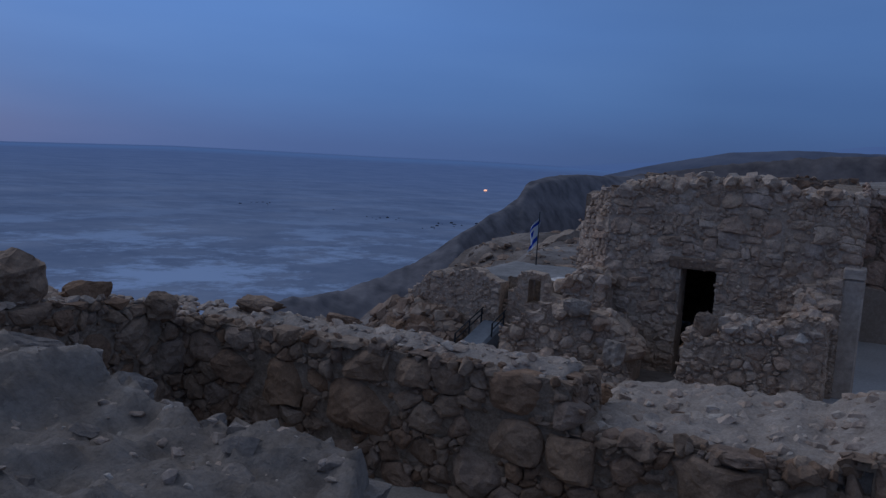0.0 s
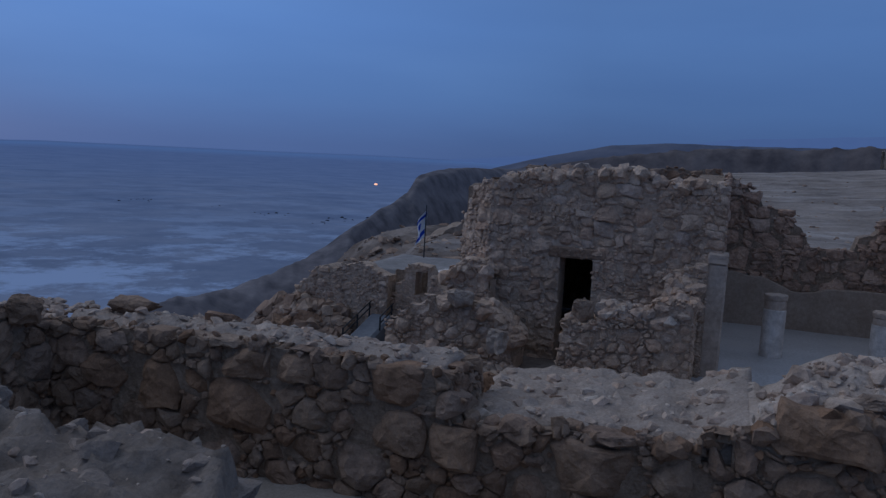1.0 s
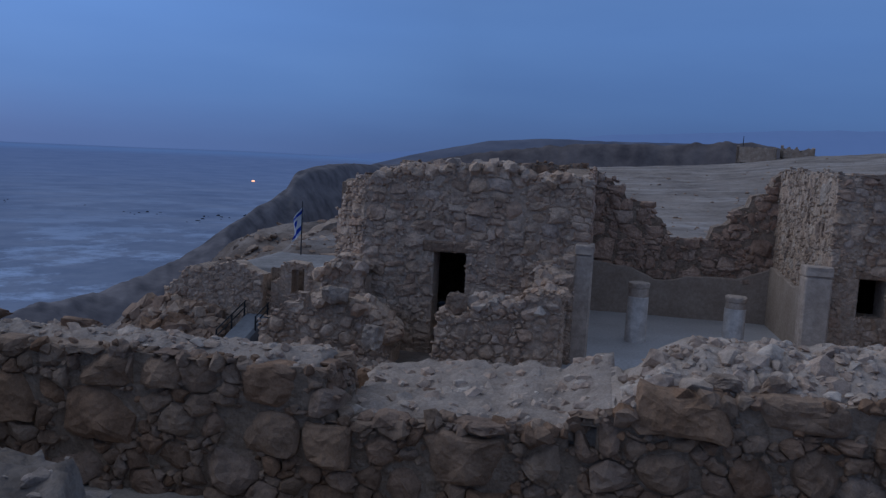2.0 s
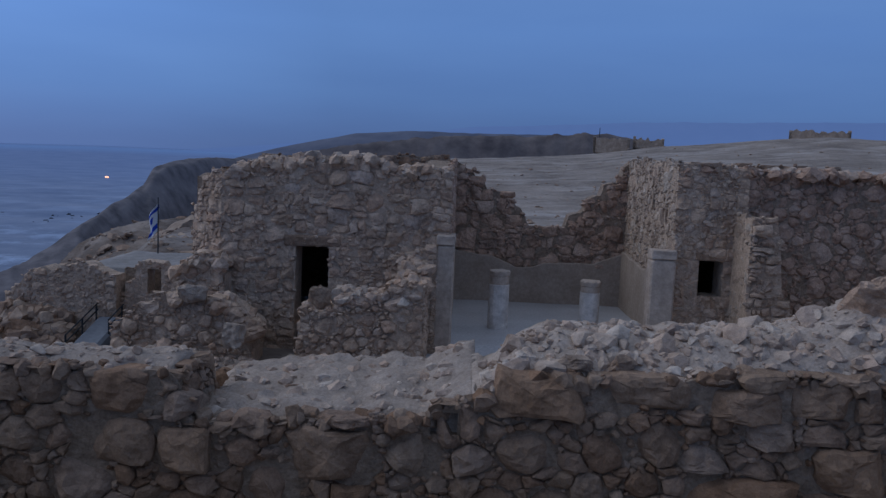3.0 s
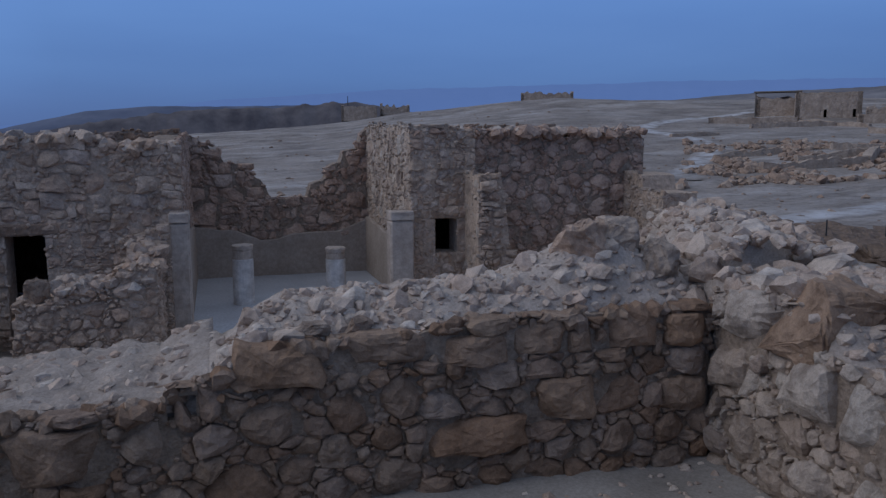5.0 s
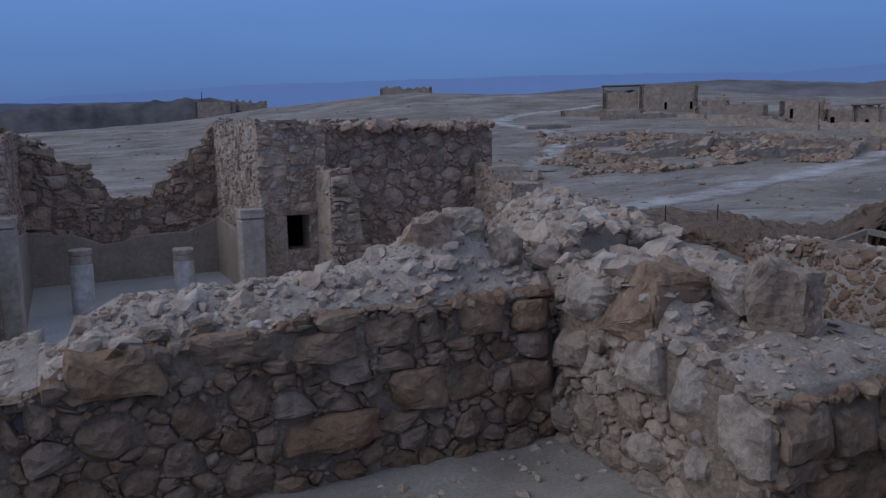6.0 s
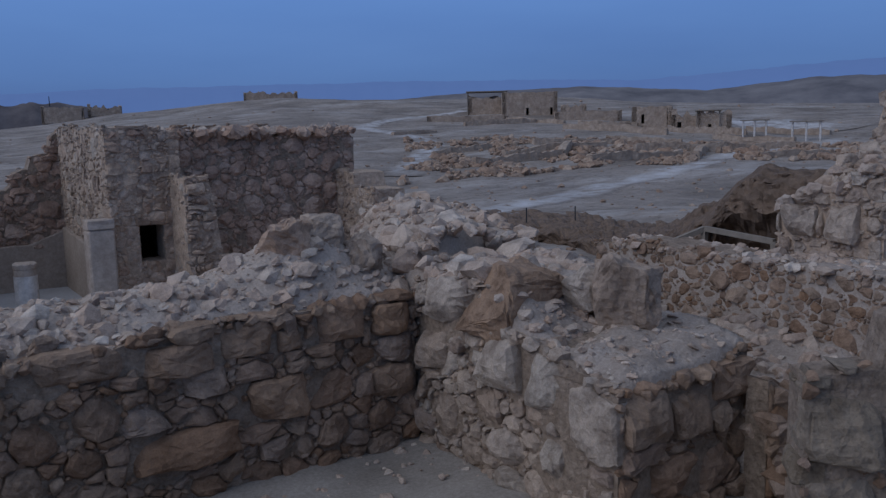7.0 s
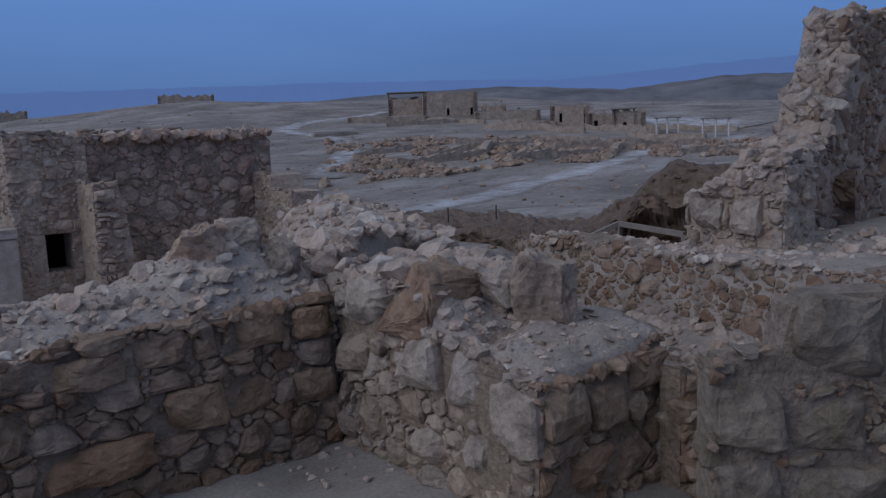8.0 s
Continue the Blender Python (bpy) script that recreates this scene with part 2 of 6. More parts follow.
def box_data(x0, x1, y0, y1, z0, z1, rnd=None, wob=0.0, cuts=1):
    """A box with a chamfered, slightly uneven outline."""
    bm = bmesh.new()
    bmesh.ops.create_cube(bm, size=1.0)
    bmesh.ops.scale(bm, vec=(x1 - x0, y1 - y0, z1 - z0), verts=bm.verts)
    bmesh.ops.translate(bm, vec=((x0 + x1) / 2, (y0 + y1) / 2, (z0 + z1) / 2), verts=bm.verts)
    s = min(x1 - x0, y1 - y0, z1 - z0)
    bmesh.ops.bevel(bm, geom=bm.edges[:], offset=s * 0.10, segments=1, affect="EDGES")
    if cuts > 1:
        bmesh.ops.subdivide_edges(bm, edges=bm.edges[:], cuts=cuts - 1, use_grid_fill=True)
    if rnd and wob:
        for v in bm.verts:
            v.co += Vector((rnd.uniform(-wob, wob), rnd.uniform(-wob, wob), rnd.uniform(-wob, wob)))
    verts, faces = [v.co[:] for v in bm.verts], [[v.index for v in f.verts] for f in bm.faces]
    bm.free()
    return verts, faces


def join(parts):
    V, F = [], []
    for v, f in parts:
        n = len(V)
        V += [tuple(p) for p in v]
        F += [[i + n for i in q] for q in f]
    return V, F


def tube(points, r, sides=8, taper=1.0):
    V, F = [], []
    n = len(points)
    for i, p in enumerate(points):
        p = Vector(p)
        d = (Vector(points[min(i + 1, n - 1)]) - Vector(points[max(i - 1, 0)])).normalized()
        a = d.orthogonal().normalized()
        c = d.cross(a)
        k = r * (1 + (taper - 1) * i / max(1, n - 1))
        V += [p + (a * math.cos(2 * math.pi * s / sides) + c * math.sin(2 * math.pi * s / sides)) * k for s in range(sides)]
    for i in range(n - 1):
        for s in range(sides):
            F.append([i * sides + s, i * sides + (s + 1) % sides, (i + 1) * sides + (s + 1) % sides, (i + 1) * sides + s])
    F += [list(range(sides))[::-1], [(n - 1) * sides + s for s in range(sides)]]
    return V, F


def fbm(x, y, z=0.0, octaves=4):
    return noise.fractal(Vector((x, y, z)), 0.9, 2.1, octaves)


def make_rock_shapes(count, rnd, pts=17):
    out = []
    for _ in range(count):
        bm = bmesh.new()
        for _k in range(pts):
            v = Vector((rnd.gauss(0, 1), rnd.gauss(0, 1), rnd.gauss(0, 1))).normalized()
            bm.verts.new(v * rnd.uniform(0.86, 1.04))
        hull = bmesh.ops.convex_hull(bm, input=bm.verts[:])
        junk = [g for g in hull["geom_interior"] if isinstance(g, bmesh.types.BMVert)]
        bmesh.ops.delete(bm, geom=junk, context="VERTS")
        bm.verts.index_update()
        out.append((np.array([v.co[:] for v in bm.verts]), [[v.index for v in f.verts] for f in bm.faces]))
        bm.free()
    return out


ROCKS = make_rock_shapes(24, random.Random(5))
BOULDERS = make_rock_shapes(10, random.Random(8), 22)


def turned(rnd, flat=1.0):
    e = Euler((rnd.uniform(-0.5, 0.5) * flat, rnd.uniform(-0.5, 0.5) * flat, rnd.uniform(0, 6.28)))
    return np.array(e.to_matrix())


def scatter(name, spots, rnd, mat, label, category, squash=(0.45, 0.8)):
    """Loose stones, each spot x, y, z, radius, in one mesh."""
    V, F, n = [], [], 0
    for x, y, z, r in spots:
        v, f = rnd.choice(ROCKS)
        s = np.array([r * rnd.uniform(0.8, 1.35), r * rnd.uniform(0.7, 1.0), r * rnd.uniform(*squash)])
        w = (v * s) @ turned(rnd).T + np.array([x, y, z + s[2] * rnd.uniform(-0.5, 0.25)])
        V.append(w)
        F += [[i + n for i in q] for q in f]
        n += len(w)
    ob = piece(name, np.concatenate(V), F, mat)
    return tagged(ob, label, category, "", "stuff")


def boulder(x, y, z, sx, sy, sz, turn, rnd, label, mat=None, tip=0.0, blunt=0.7):
    """One large block of broken limestone that rests at height z."""
    v, f = rnd.choice(BOULDERS)
    lim = np.sign(v) * np.abs(v) ** blunt
    bm = bmesh.new()
    vs = [bm.verts.new(p) for p in lim]
    for q in f:
        bm.faces.new([vs[i] for i in q])
    bmesh.ops.subdivide_edges(bm, edges=bm.edges[:], cuts=5, use_grid_fill=True)
    bmesh.ops.triangulate(bm, faces=[q for q in bm.faces if len(q.verts) > 4])
    bm.verts.index_update()
    ph = rnd.uniform(0, 60)
    w = np.array([(q.co * (1 + 0.16 * fbm(q.co.x * 1.6, q.co.y * 1.6, q.co.z * 1.6 + ph, 4) + 0.07 * fbm(q.co.x * 5, q.co.y * 5, q.co.z * 5 + ph, 4)))[:] for q in bm.verts])
    faces = [[q.index for q in g.verts] for g in bm.faces]
    bm.free()
    e = np.array(Euler((tip, tip * 0.5, radians(turn))).to_matrix())
    w = (w * np.array([sx, sy, sz]) * 0.5) @ e.T
    w = w + np.array([x, y, z - w[:, 2].min() - 0.05])
    ob = piece("boulder", w, faces, mat or STONE)
    return tagged(ob, label, "boulder", "loose boulders")


def sheet(name, xs, ys, h, mat, skirt=None, smooth=True):
    """Uneven ground over a grid, with a skirt down to a given height."""
    nx, ny = len(xs), len(ys)
    V = [(x, y, h(x, y)) for y in ys for x in xs]
    F = [[j * nx + i, j * nx + i + 1, (j + 1) * nx + i + 1, (j + 1) * nx + i] for j in range(ny - 1) for i in range(nx - 1)]
    if skirt is not None:
        rim = [i for i in range(nx)] + [j * nx + nx - 1 for j in range(1, ny)] + [(ny - 1) * nx + i for i in range(nx - 2, -1, -1)] + [j * nx for j in range(ny - 2, 0, -1)]
        n = len(V)
        V += [(V[i][0], V[i][1], skirt) for i in rim]
        for k in range(len(rim)):
            a, b2 = rim[k], rim[(k + 1) % len(rim)]
            F.append([b2, a, n + k, n + (k + 1) % len(rim)])
    return piece(name, V, F, mat, smooth=smooth)


def steps(a, b, d):
    n = max(1, int(round((b - a) / d)))
    return [a + (b - a) * i / n for i in range(n + 1)]


def clip_poly(poly, nx, ny, c):
    """The part of a convex polygon where nx*x + ny*y <= c."""
    out = []
    for i, p in enumerate(poly):
        q = poly[(i + 1) % len(poly)]
        dp, dq = nx * p[0] + ny * p[1] - c, nx * q[0] + ny * q[1] - c
        if dp <= 0:
            out.append(p)
        if dp * dq < 0:
            k = dp / (dp - dq)
            out.append((p[0] + k * (q[0] - p[0]), p[1] + k * (q[1] - p[1])))
    return out


def stone_cells(L, z0, top, size, rnd, holes=(), blocks=(), stray=1.0):
    """Random rubble masonry: big and small stones packed together, each cell as large as its stone pushes for."""
    zmax = max(top(L * i / 60) for i in range(61)) + 0.1
    asp = 1.28
    W, H = L / asp, zmax - z0
    P, Rr = np.zeros((0, 2)), np.zeros(0)
    for k, tries in ((0.60, 0.35), (0.48, 0.9), (0.38, 2.5), (0.29, 5.0), (0.21, 7.0), (0.14, 9.0)):
        r0 = k * size
        slack = 0.92 if k > 0.3 else 0.82
        for _ in range(int(tries * W * H / (r0 * r0 * 3.2)) + 3):
            r = r0 * rnd.uniform(0.9, 1.15)
            p = np.array((rnd.uniform(0.0, W), rnd.uniform(z0, zmax)))
            if len(Rr) and np.any(np.hypot(P[:, 0] - p[0], P[:, 1] - p[1]) < slack * (Rr + r)):
                continue
            P, Rr = np.vstack((P, p)), np.append(Rr, r)
    rmax = float(Rr.max())
    s1, ph = 1.1 / size, rnd.uniform(0, 50)
    cells = []
    for i in range(len(Rr)):
        (px, pz), r = P[i], Rr[i]
        d = np.hypot(P[:, 0] - px, P[:, 1] - pz)
        order = [j for j in np.argsort(d)[1:40] if d[j] < 2.2 * (r + rmax)]
        reach = 2.2 * r
        poly = [(max(0, px - reach), max(z0, pz - reach)), (min(W, px + reach), max(z0, pz - reach)), (min(W, px + reach), min(zmax, pz + reach)), (max(0, px - reach), min(zmax, pz + reach))]
        for j in order:
            q = P[j]
            c = (q[0] ** 2 + q[1] ** 2 - px * px - pz * pz - Rr[j] ** 2 + r * r) / 2
            poly = clip_poly(poly, q[0] - px, q[1] - pz, c)
            if len(poly) < 3:
                break
        if len(poly) < 3:
            continue
        uc, zc = px * asp, pz
        poly = [(u * asp, z) for u, z in poly]
        if any(a - 0.02 < uc < b + 0.02 and c - 0.02 < zc < d2 + 0.02 for a, b, c, d2 in holes):
            continue
        if any(a + 0.05 < uc < b - 0.05 and c + 0.05 < zc < d2 - 0.05 for a, b, c, d2 in blocks):
            continue
        for a, b, c, d2 in (*holes, *blocks):
            us, zs = [p[0] for p in poly], [p[1] for p in poly]
            if len(poly) < 3 or max(us) < a or min(us) > b or max(zs) < c or min(zs) > d2:
                continue
            if uc <= a:
                poly = clip_poly(poly, 1, 0, a)
            elif uc >= b:
                poly = clip_poly(poly, -1, 0, -b)
            elif zc >= d2:
                poly = clip_poly(poly, 0, -1, -d2)
            else:
                poly = clip_poly(poly, 0, 1, c)
        t = top(min(L, max(0, uc))) + rnd.uniform(-0.10, 0.16) * size
        if len(poly) < 3 or t - min(p[1] for p in poly) < 0.3 * r:
            continue
        poly = clip_poly(poly, 0, 1, t)
        if len(poly) < 3:
            continue
        area = 0.5 * abs(sum(p[0] * q[1] - q[0] * p[1] for p, q in zip(poly, poly[1:] + poly[:1])))
        if area < 0.004 * size:
            continue
        ring, per = [], sum(math.dist(p, q) for p, q in zip(poly, poly[1:] + poly[:1]))
        for p, q in zip(poly, poly[1:] + poly[:1]):
            e = math.dist(p, q)
            for g in (0.5,) if e < 0.10 * per else (0.12, 0.88) if e < 0.2 * per else (0.09, 0.5, 0.91):
                ring.append((p[0] + (q[0] - p[0]) * g, p[1] + (q[1] - p[1]) * g))
        w = 0.24 * size * stray
        moved = []
        for u, z in ring:
            e = min(1, 4 * u / size, 4 * (L - u) / size)
            moved.append((u + max(0, e) * w * fbm(u * s1, z * s1, ph, 2), z + 0.8 * w * fbm(u * s1, z * s1, ph + 20, 2)))
        ring = [(min(L, max(0, u)), min(t, max(z0, z))) for u, z in moved]
        for a, b, c, d2 in holes:
            ring = [(a if u - a < b - u else b, z) if a < u < b and c < z < d2 and c < zc < d2 else (u, d2) if a < u < b and c < z < d2 else (u, z) for u, z in ring]
        cells.append((ring, uc, min(zc, t - 0.02), area, poly))
    return cells


def coursed_cells(L, z0, top, size, rnd, holes=(), blocks=(), stray=1.0):
    """Roughly squared masonry: the face is split again and again into uneven blocks, whose joints then wander."""
    zmax = max(top(L * i / 60) for i in range(61)) + 0.1
    bands = [(0.0, L, z0, zmax)]
    for a, b, c, d in holes:
        parts = []
        for u0, u1, b0, b1 in bands:
            if b <= u0 or a >= u1:
                parts.append((u0, u1, b0, b1))
                continue
            mid0, mid1 = max(c, b0), min(d, b1)
            parts += [(u0, u1, b0, mid0), (u0, a, mid0, mid1), (b, u1, mid0, mid1), (u0, u1, mid1, b1)]
        bands = [q for q in parts if q[1] - q[0] > 0.03 and q[3] - q[2] > 0.03]
    out, todo = [], list(bands)
    while todo:
        u0, u1, b0, b1 = todo.pop()
        w, h = u1 - u0, b1 - b0
        wm = size * rnd.choice((0.42, 0.6, 0.8, 1.0, 1.3, 1.75))
        hm = wm * rnd.uniform(0.5, 0.95)
        if w <= wm and h <= hm or (w < 0.3 * size and h < 0.3 * size):
            if w * h > 0.01 * size * size:
                out.append((u0, u1, b0, b1))
            continue
        k = rnd.uniform(0.3, 0.7)
        if w / wm > h / hm:
            todo += [(u0, u0 + w * k, b0, b1), (u0 + w * k, u1, b0, b1)]
        else:
            todo += [(u0, u1, b0, b0 + h * k), (u0, u1, b0 + h * k, b1)]
    s1, s2, ph = 0.9 / size, 3.2 / size, rnd.uniform(0, 50)

    def wander(u, z):
        du = stray * 0.26 * size * fbm(u * s1, z * s1, ph, 2) + 0.07 * size * fbm(u * s2, z * s2, ph + 9, 2)
        dz = stray * 0.22 * size * fbm(u * s1, z * s1, ph + 20, 2) + 0.06 * size * fbm(u * s2, z * s2, ph + 31, 2)
        f = min(1, 3 * u / size, 3 * (L - u) / size)
        u2, z2 = u + du * max(0, f), z + dz
        for a, b, c, d in holes:
            if a < u2 < b and c < z2 < d:
                gaps = [(u2 - a, 0), (b - u2, 1), (z2 - c, 2), (d - z2, 3)]
                side = min(gaps)[1]
                u2, z2 = (a, b, u2, u2)[side], (z2, z2, c, d)[side]
        return u2, z2
    cells = []
    for u0, u1, b0, b1 in out:
        uc, zc = wander((u0 + u1) / 2, (b0 + b1) / 2)
        t = top(min(L, max(0, uc)))
        if zc - (b1 - b0) * 0.5 > t - 0.08 * size or any(a + 0.06 < uc < b - 0.06 and c + 0.05 < zc < d - 0.05 for a, b, c, d in blocks):
            continue
        roof = t + rnd.uniform(-0.04, 0.12) * size
        if roof - (zc - (b1 - b0) * 0.5) < max(0.07, 0.32 * (b1 - b0)):
            continue
        cut = [rnd.uniform(0.05, 0.22) for _ in range(4)]
        ring = []
        for k in (cut[0], 0.5, 1 - cut[1]):
            ring.append((u0 + (u1 - u0) * k, b0))
        for k in (cut[1], 0.5, 1 - cut[2]):
            ring.append((u1, b0 + (b1 - b0) * k))
        for k in (1 - cut[2], 0.5, cut[3]):
            ring.append((u0 + (u1 - u0) * k, b1))
        for k in (1 - cut[3], 0.5, cut[0]):
            ring.append((u0, b0 + (b1 - b0) * k))
        ring = [wander(*q) for q in ring]
        ring = [(u, max(z0, min(z, roof))) for u, z in ring]
        cells.append((ring, uc, min(zc, roof - 0.02), (u1 - u0) * (b1 - b0), [ring[0], ring[3], ring[6], ring[9]]))
    return cells


def stone_data(poly, place, rnd, proud, joint, deep, lift=0.0):
    """One stone from its outline: a bedded back, a broken arris and a rough face of a few breaks."""
    cx, cz = sum(p[0] for p in poly) / len(poly), sum(p[1] for p in poly) / len(poly)
    r = sum(math.hypot(p[0] - cx, p[1] - cz) for p in poly) / len(poly)
    sh = max(0.62, 1 - joint * rnd.uniform(0.5, 1.6) / max(r, 0.02))
    j = r * 0.045
    outer = [(cx + (a - cx) * sh + rnd.uniform(-j, j), cz + (b - cz) * sh + rnd.uniform(-j, j)) for a, b in poly]
    tilt_u, tilt_z = rnd.uniform(-0.20, 0.20), rnd.uniform(-0.26, 0.10)
    grow = min(1.5, max(0.55, r / 0.20))
    p0 = proud * rnd.uniform(0.0, 1.25) * min(1.2, grow) + lift
    ph, f = rnd.uniform(0, 90), 1.1 / max(0.8 * r, 0.08)
    breaks = [(rnd.uniform(0, 6.28), r * rnd.uniform(0.1, 0.65), rnd.uniform(0.2, 0.75)) for _ in range(4)]
    breaks = [(math.cos(g), math.sin(g), d, k) for g, d, k in breaks]

    def face(a, b, drop):
        da, db = a - cx, b - cz
        h = p0 + tilt_u * da + tilt_z * db
        for gx, gz, d, k in breaks:
            over = gx * da + gz * db - d
            if over > 0:
                h -= k * over
        h += 0.42 * proud * grow * fbm(a * f, b * f, ph, 3) - drop
        return place(a, b, max(h, -deep * 0.5))
    V, N = [], len(poly)
    V += [place(a, b, -deep) for a, b in outer]
    V += [face(a, b, proud * grow * rnd.uniform(0.2, 0.75)) for a, b in outer]
    shells = ((0.82, 0.92, 0.10), (0.46, 0.58, -0.04)) if r < 0.2 else ((0.89, 0.95, 0.12), (0.66, 0.74, 0.0), (0.36, 0.44, -0.05))
    for lo, hi, d in shells:
        for a, b in outer:
            k = rnd.uniform(lo, hi)
            V.append(face(cx + (a - cx) * k, cz + (b - cz) * k, proud * grow * (d + rnd.uniform(-0.06, 0.06))))
    V.append(face(cx, cz, -0.05 * proud * grow))
    F, m = [], len(shells) + 1
    for i in range(N):
        n = (i + 1) % N
        for q in range(m):
            F.append([q * N + i, q * N + n, (q + 1) * N + n, (q + 1) * N + i])
        F.append([m * N + i, m * N + n, (m + 1) * N])
    return V, F


def chinks(cells, place, rnd, size, recess):
    """Small stones wedged where the joints of larger ones meet."""
    out, seen = [], set()
    for ring, uc, zc, area, poly in cells:
        for u, z in poly:
            key = (round(u, 2), round(z, 2))
            if key in seen or rnd.random() < 0.35:
                continue
            seen.add(key)
            v, f = rnd.choice(ROCKS)
            r = size * rnd.uniform(0.05, 0.15)
            w = (v * np.array([r * rnd.uniform(0.8, 1.5), r, r * rnd.uniform(0.6, 1.0)])) @ turned(rnd).T
            n0 = rnd.uniform(-0.03, 0.02) - max(0, recess) * 0.5
            out.append(([place(u + p[0], z + p[2], n0 + p[1]) for p in w], f))
    return out


def core_data(L, z0, top, place, thick, recess, holes, step=0.11):
    """The earth-and-mortar body behind the stones, open at doors and windows."""
    cuts = sorted(set([round(u, 3) for u in steps(0, L, step)] + [round(k, 3) for h in holes for k in h[:2]]))
    V, F = [], []

    def quad(a, b, c, d):
        n = len(V)
        V.extend([a, b, c, d])
        F.append([n, n + 1, n + 2, n + 3])

    def segs(u):
        t = top(u) - 0.03
        s = [(z0, t)]
        for a, b, c, d in holes:
            if a < u < b:
                s = [q for q in ((z0, c), (d, t)) if q[1] - q[0] > 0.02]
        return s

    prev = []
    for i in range(len(cuts) - 1):
        u0, u1 = cuts[i], cuts[i + 1]
        um = (u0 + u1) / 2
        now = segs(um)
        for a, b in now:
            t0, t1 = (top(u0) - 0.03, top(u1) - 0.03) if b == now[-1][1] and b > top(um) - 0.04 else (b, b)
            f, k = -recess, -thick
            quad(place(u0, a, f), place(u1, a, f), place(u1, t1, f), place(u0, t0, f))
            quad(place(u1, a, k), place(u0, a, k), place(u0, t0, k), place(u1, t1, k))
            quad(place(u0, t0, f), place(u1, t1, f), place(u1, t1, k), place(u0, t0, k))
            quad(place(u0, a, k), place(u1, a, k), place(u1, a, f), place(u0, a, f))
        for s, u in ((now, u0),) if not prev else (((now, u0), (prev, u0)) if [round(x, 2) for q in now for x in q][:-1] != [round(x, 2) for q in prev for x in q][:-1] else ()):
            for a, b in s:
                quad(place(u, a, -thick), place(u, a, -recess), place(u, b, -recess), place(u, b, -thick))
        prev = now
    for a, b in prev:
        quad(place(L, a, -recess), place(L, a, -thick), place(L, b, -thick), place(L, b, -recess))
    return V, F


def stone_wall(name, at, heading, L, z0, top, thick, size, seed, label, holes=(), mat=None, proud=0.06, joint=0.02, deep=0.2,
               recess=0.05, near=300, core=True, parent=None, core_mat=None, blocks=(), stray=1.0, squared=False, block_mat=None):
    """A rubble wall whose face runs from 'at' along 'heading' (degrees); its face looks to the right of that way."""
    rnd = random.Random(seed)
    a = radians(heading)
    ux, uy = math.cos(a), math.sin(a)
    nx, ny = uy, -ux

    def place(u, z, n):
        return (at[0] + ux * u + nx * n, at[1] + uy * u + ny * n, z)

    owner = parent
    if owner is None:
        V, F = core_data(L, z0, top, place, thick, recess, holes)
        owner = piece(name, V, F, core_mat or MORTAR)
        tagged(owner, label, "wall", "", "structure")
    elif core:
        V, F = core_data(L, z0, top, place, thick, recess, holes)
        piece("wall_core", V, F, core_mat or MORTAR, owner)
    cells = (coursed_cells if squared else stone_cells)(L, z0, top, size, rnd, holes, blocks, stray)
    for a, b, c, d in blocks:
        w, h = b - a, d - c
        ring = [(a + w * k, c + rnd.uniform(-0.03, 0.03) * h) for k in (0.06, 0.3, 0.55, 0.8, 0.95)]
        ring += [(b + rnd.uniform(-0.04, 0.04) * w, c + h * k) for k in (0.12, 0.5, rnd.uniform(0.7, 0.9))]
        ring += [(a + w * k, d + rnd.uniform(-0.10, 0.03) * h) for k in (0.92, 0.7, 0.45, 0.2, 0.07)]
        ring += [(a + rnd.uniform(-0.04, 0.04) * w, c + h * k) for k in (rnd.uniform(0.7, 0.9), 0.5, 0.15)]
        piece("stone", *stone_data(ring, place, rnd, proud * 1.3, joint, max(deep, 0.35), proud * 0.5), block_mat or mat or STONE, owner)
    cells.sort(key=lambda c: -c[3])
    rest = []
    for k, (poly, u, z, area, corners) in enumerate(cells):
        data = stone_data(poly, place, rnd, proud, joint, deep)
        if k < near:
            piece("stone", *data, mat or STONE, owner)
        else:
            rest.append(data)
    rest += chinks(cells, place, rnd, size, recess)
    if rest:
        ob = piece("stonework", *join(rest), PALE_SMALL if mat == STONE_PALE else MID_SMALL if mat == STONE_MID else ROSE_SMALL if mat == STONE_ROSE else STONE_SMALL, owner)
        ob["kind"] = "stuff"
    return owner


def profile(*pts, wob=0.06, seed=0.0, freq=1.7):
    """A ragged height along a wall through a few (u, z) points."""
    us, zs = [p[0] for p in pts], [p[1] for p in pts]

    def f(u):
        return float(np.interp(u, us, zs)) + wob * fbm(u * freq, seed + 3.7, 0.3, 3)
    return f


# ---- ground, valley, hills ----
def smooth(a, b, v):
    k = min(1.0, max(0.0, (v - a) / (b - a)))
    return k * k * (3 - 2 * k)


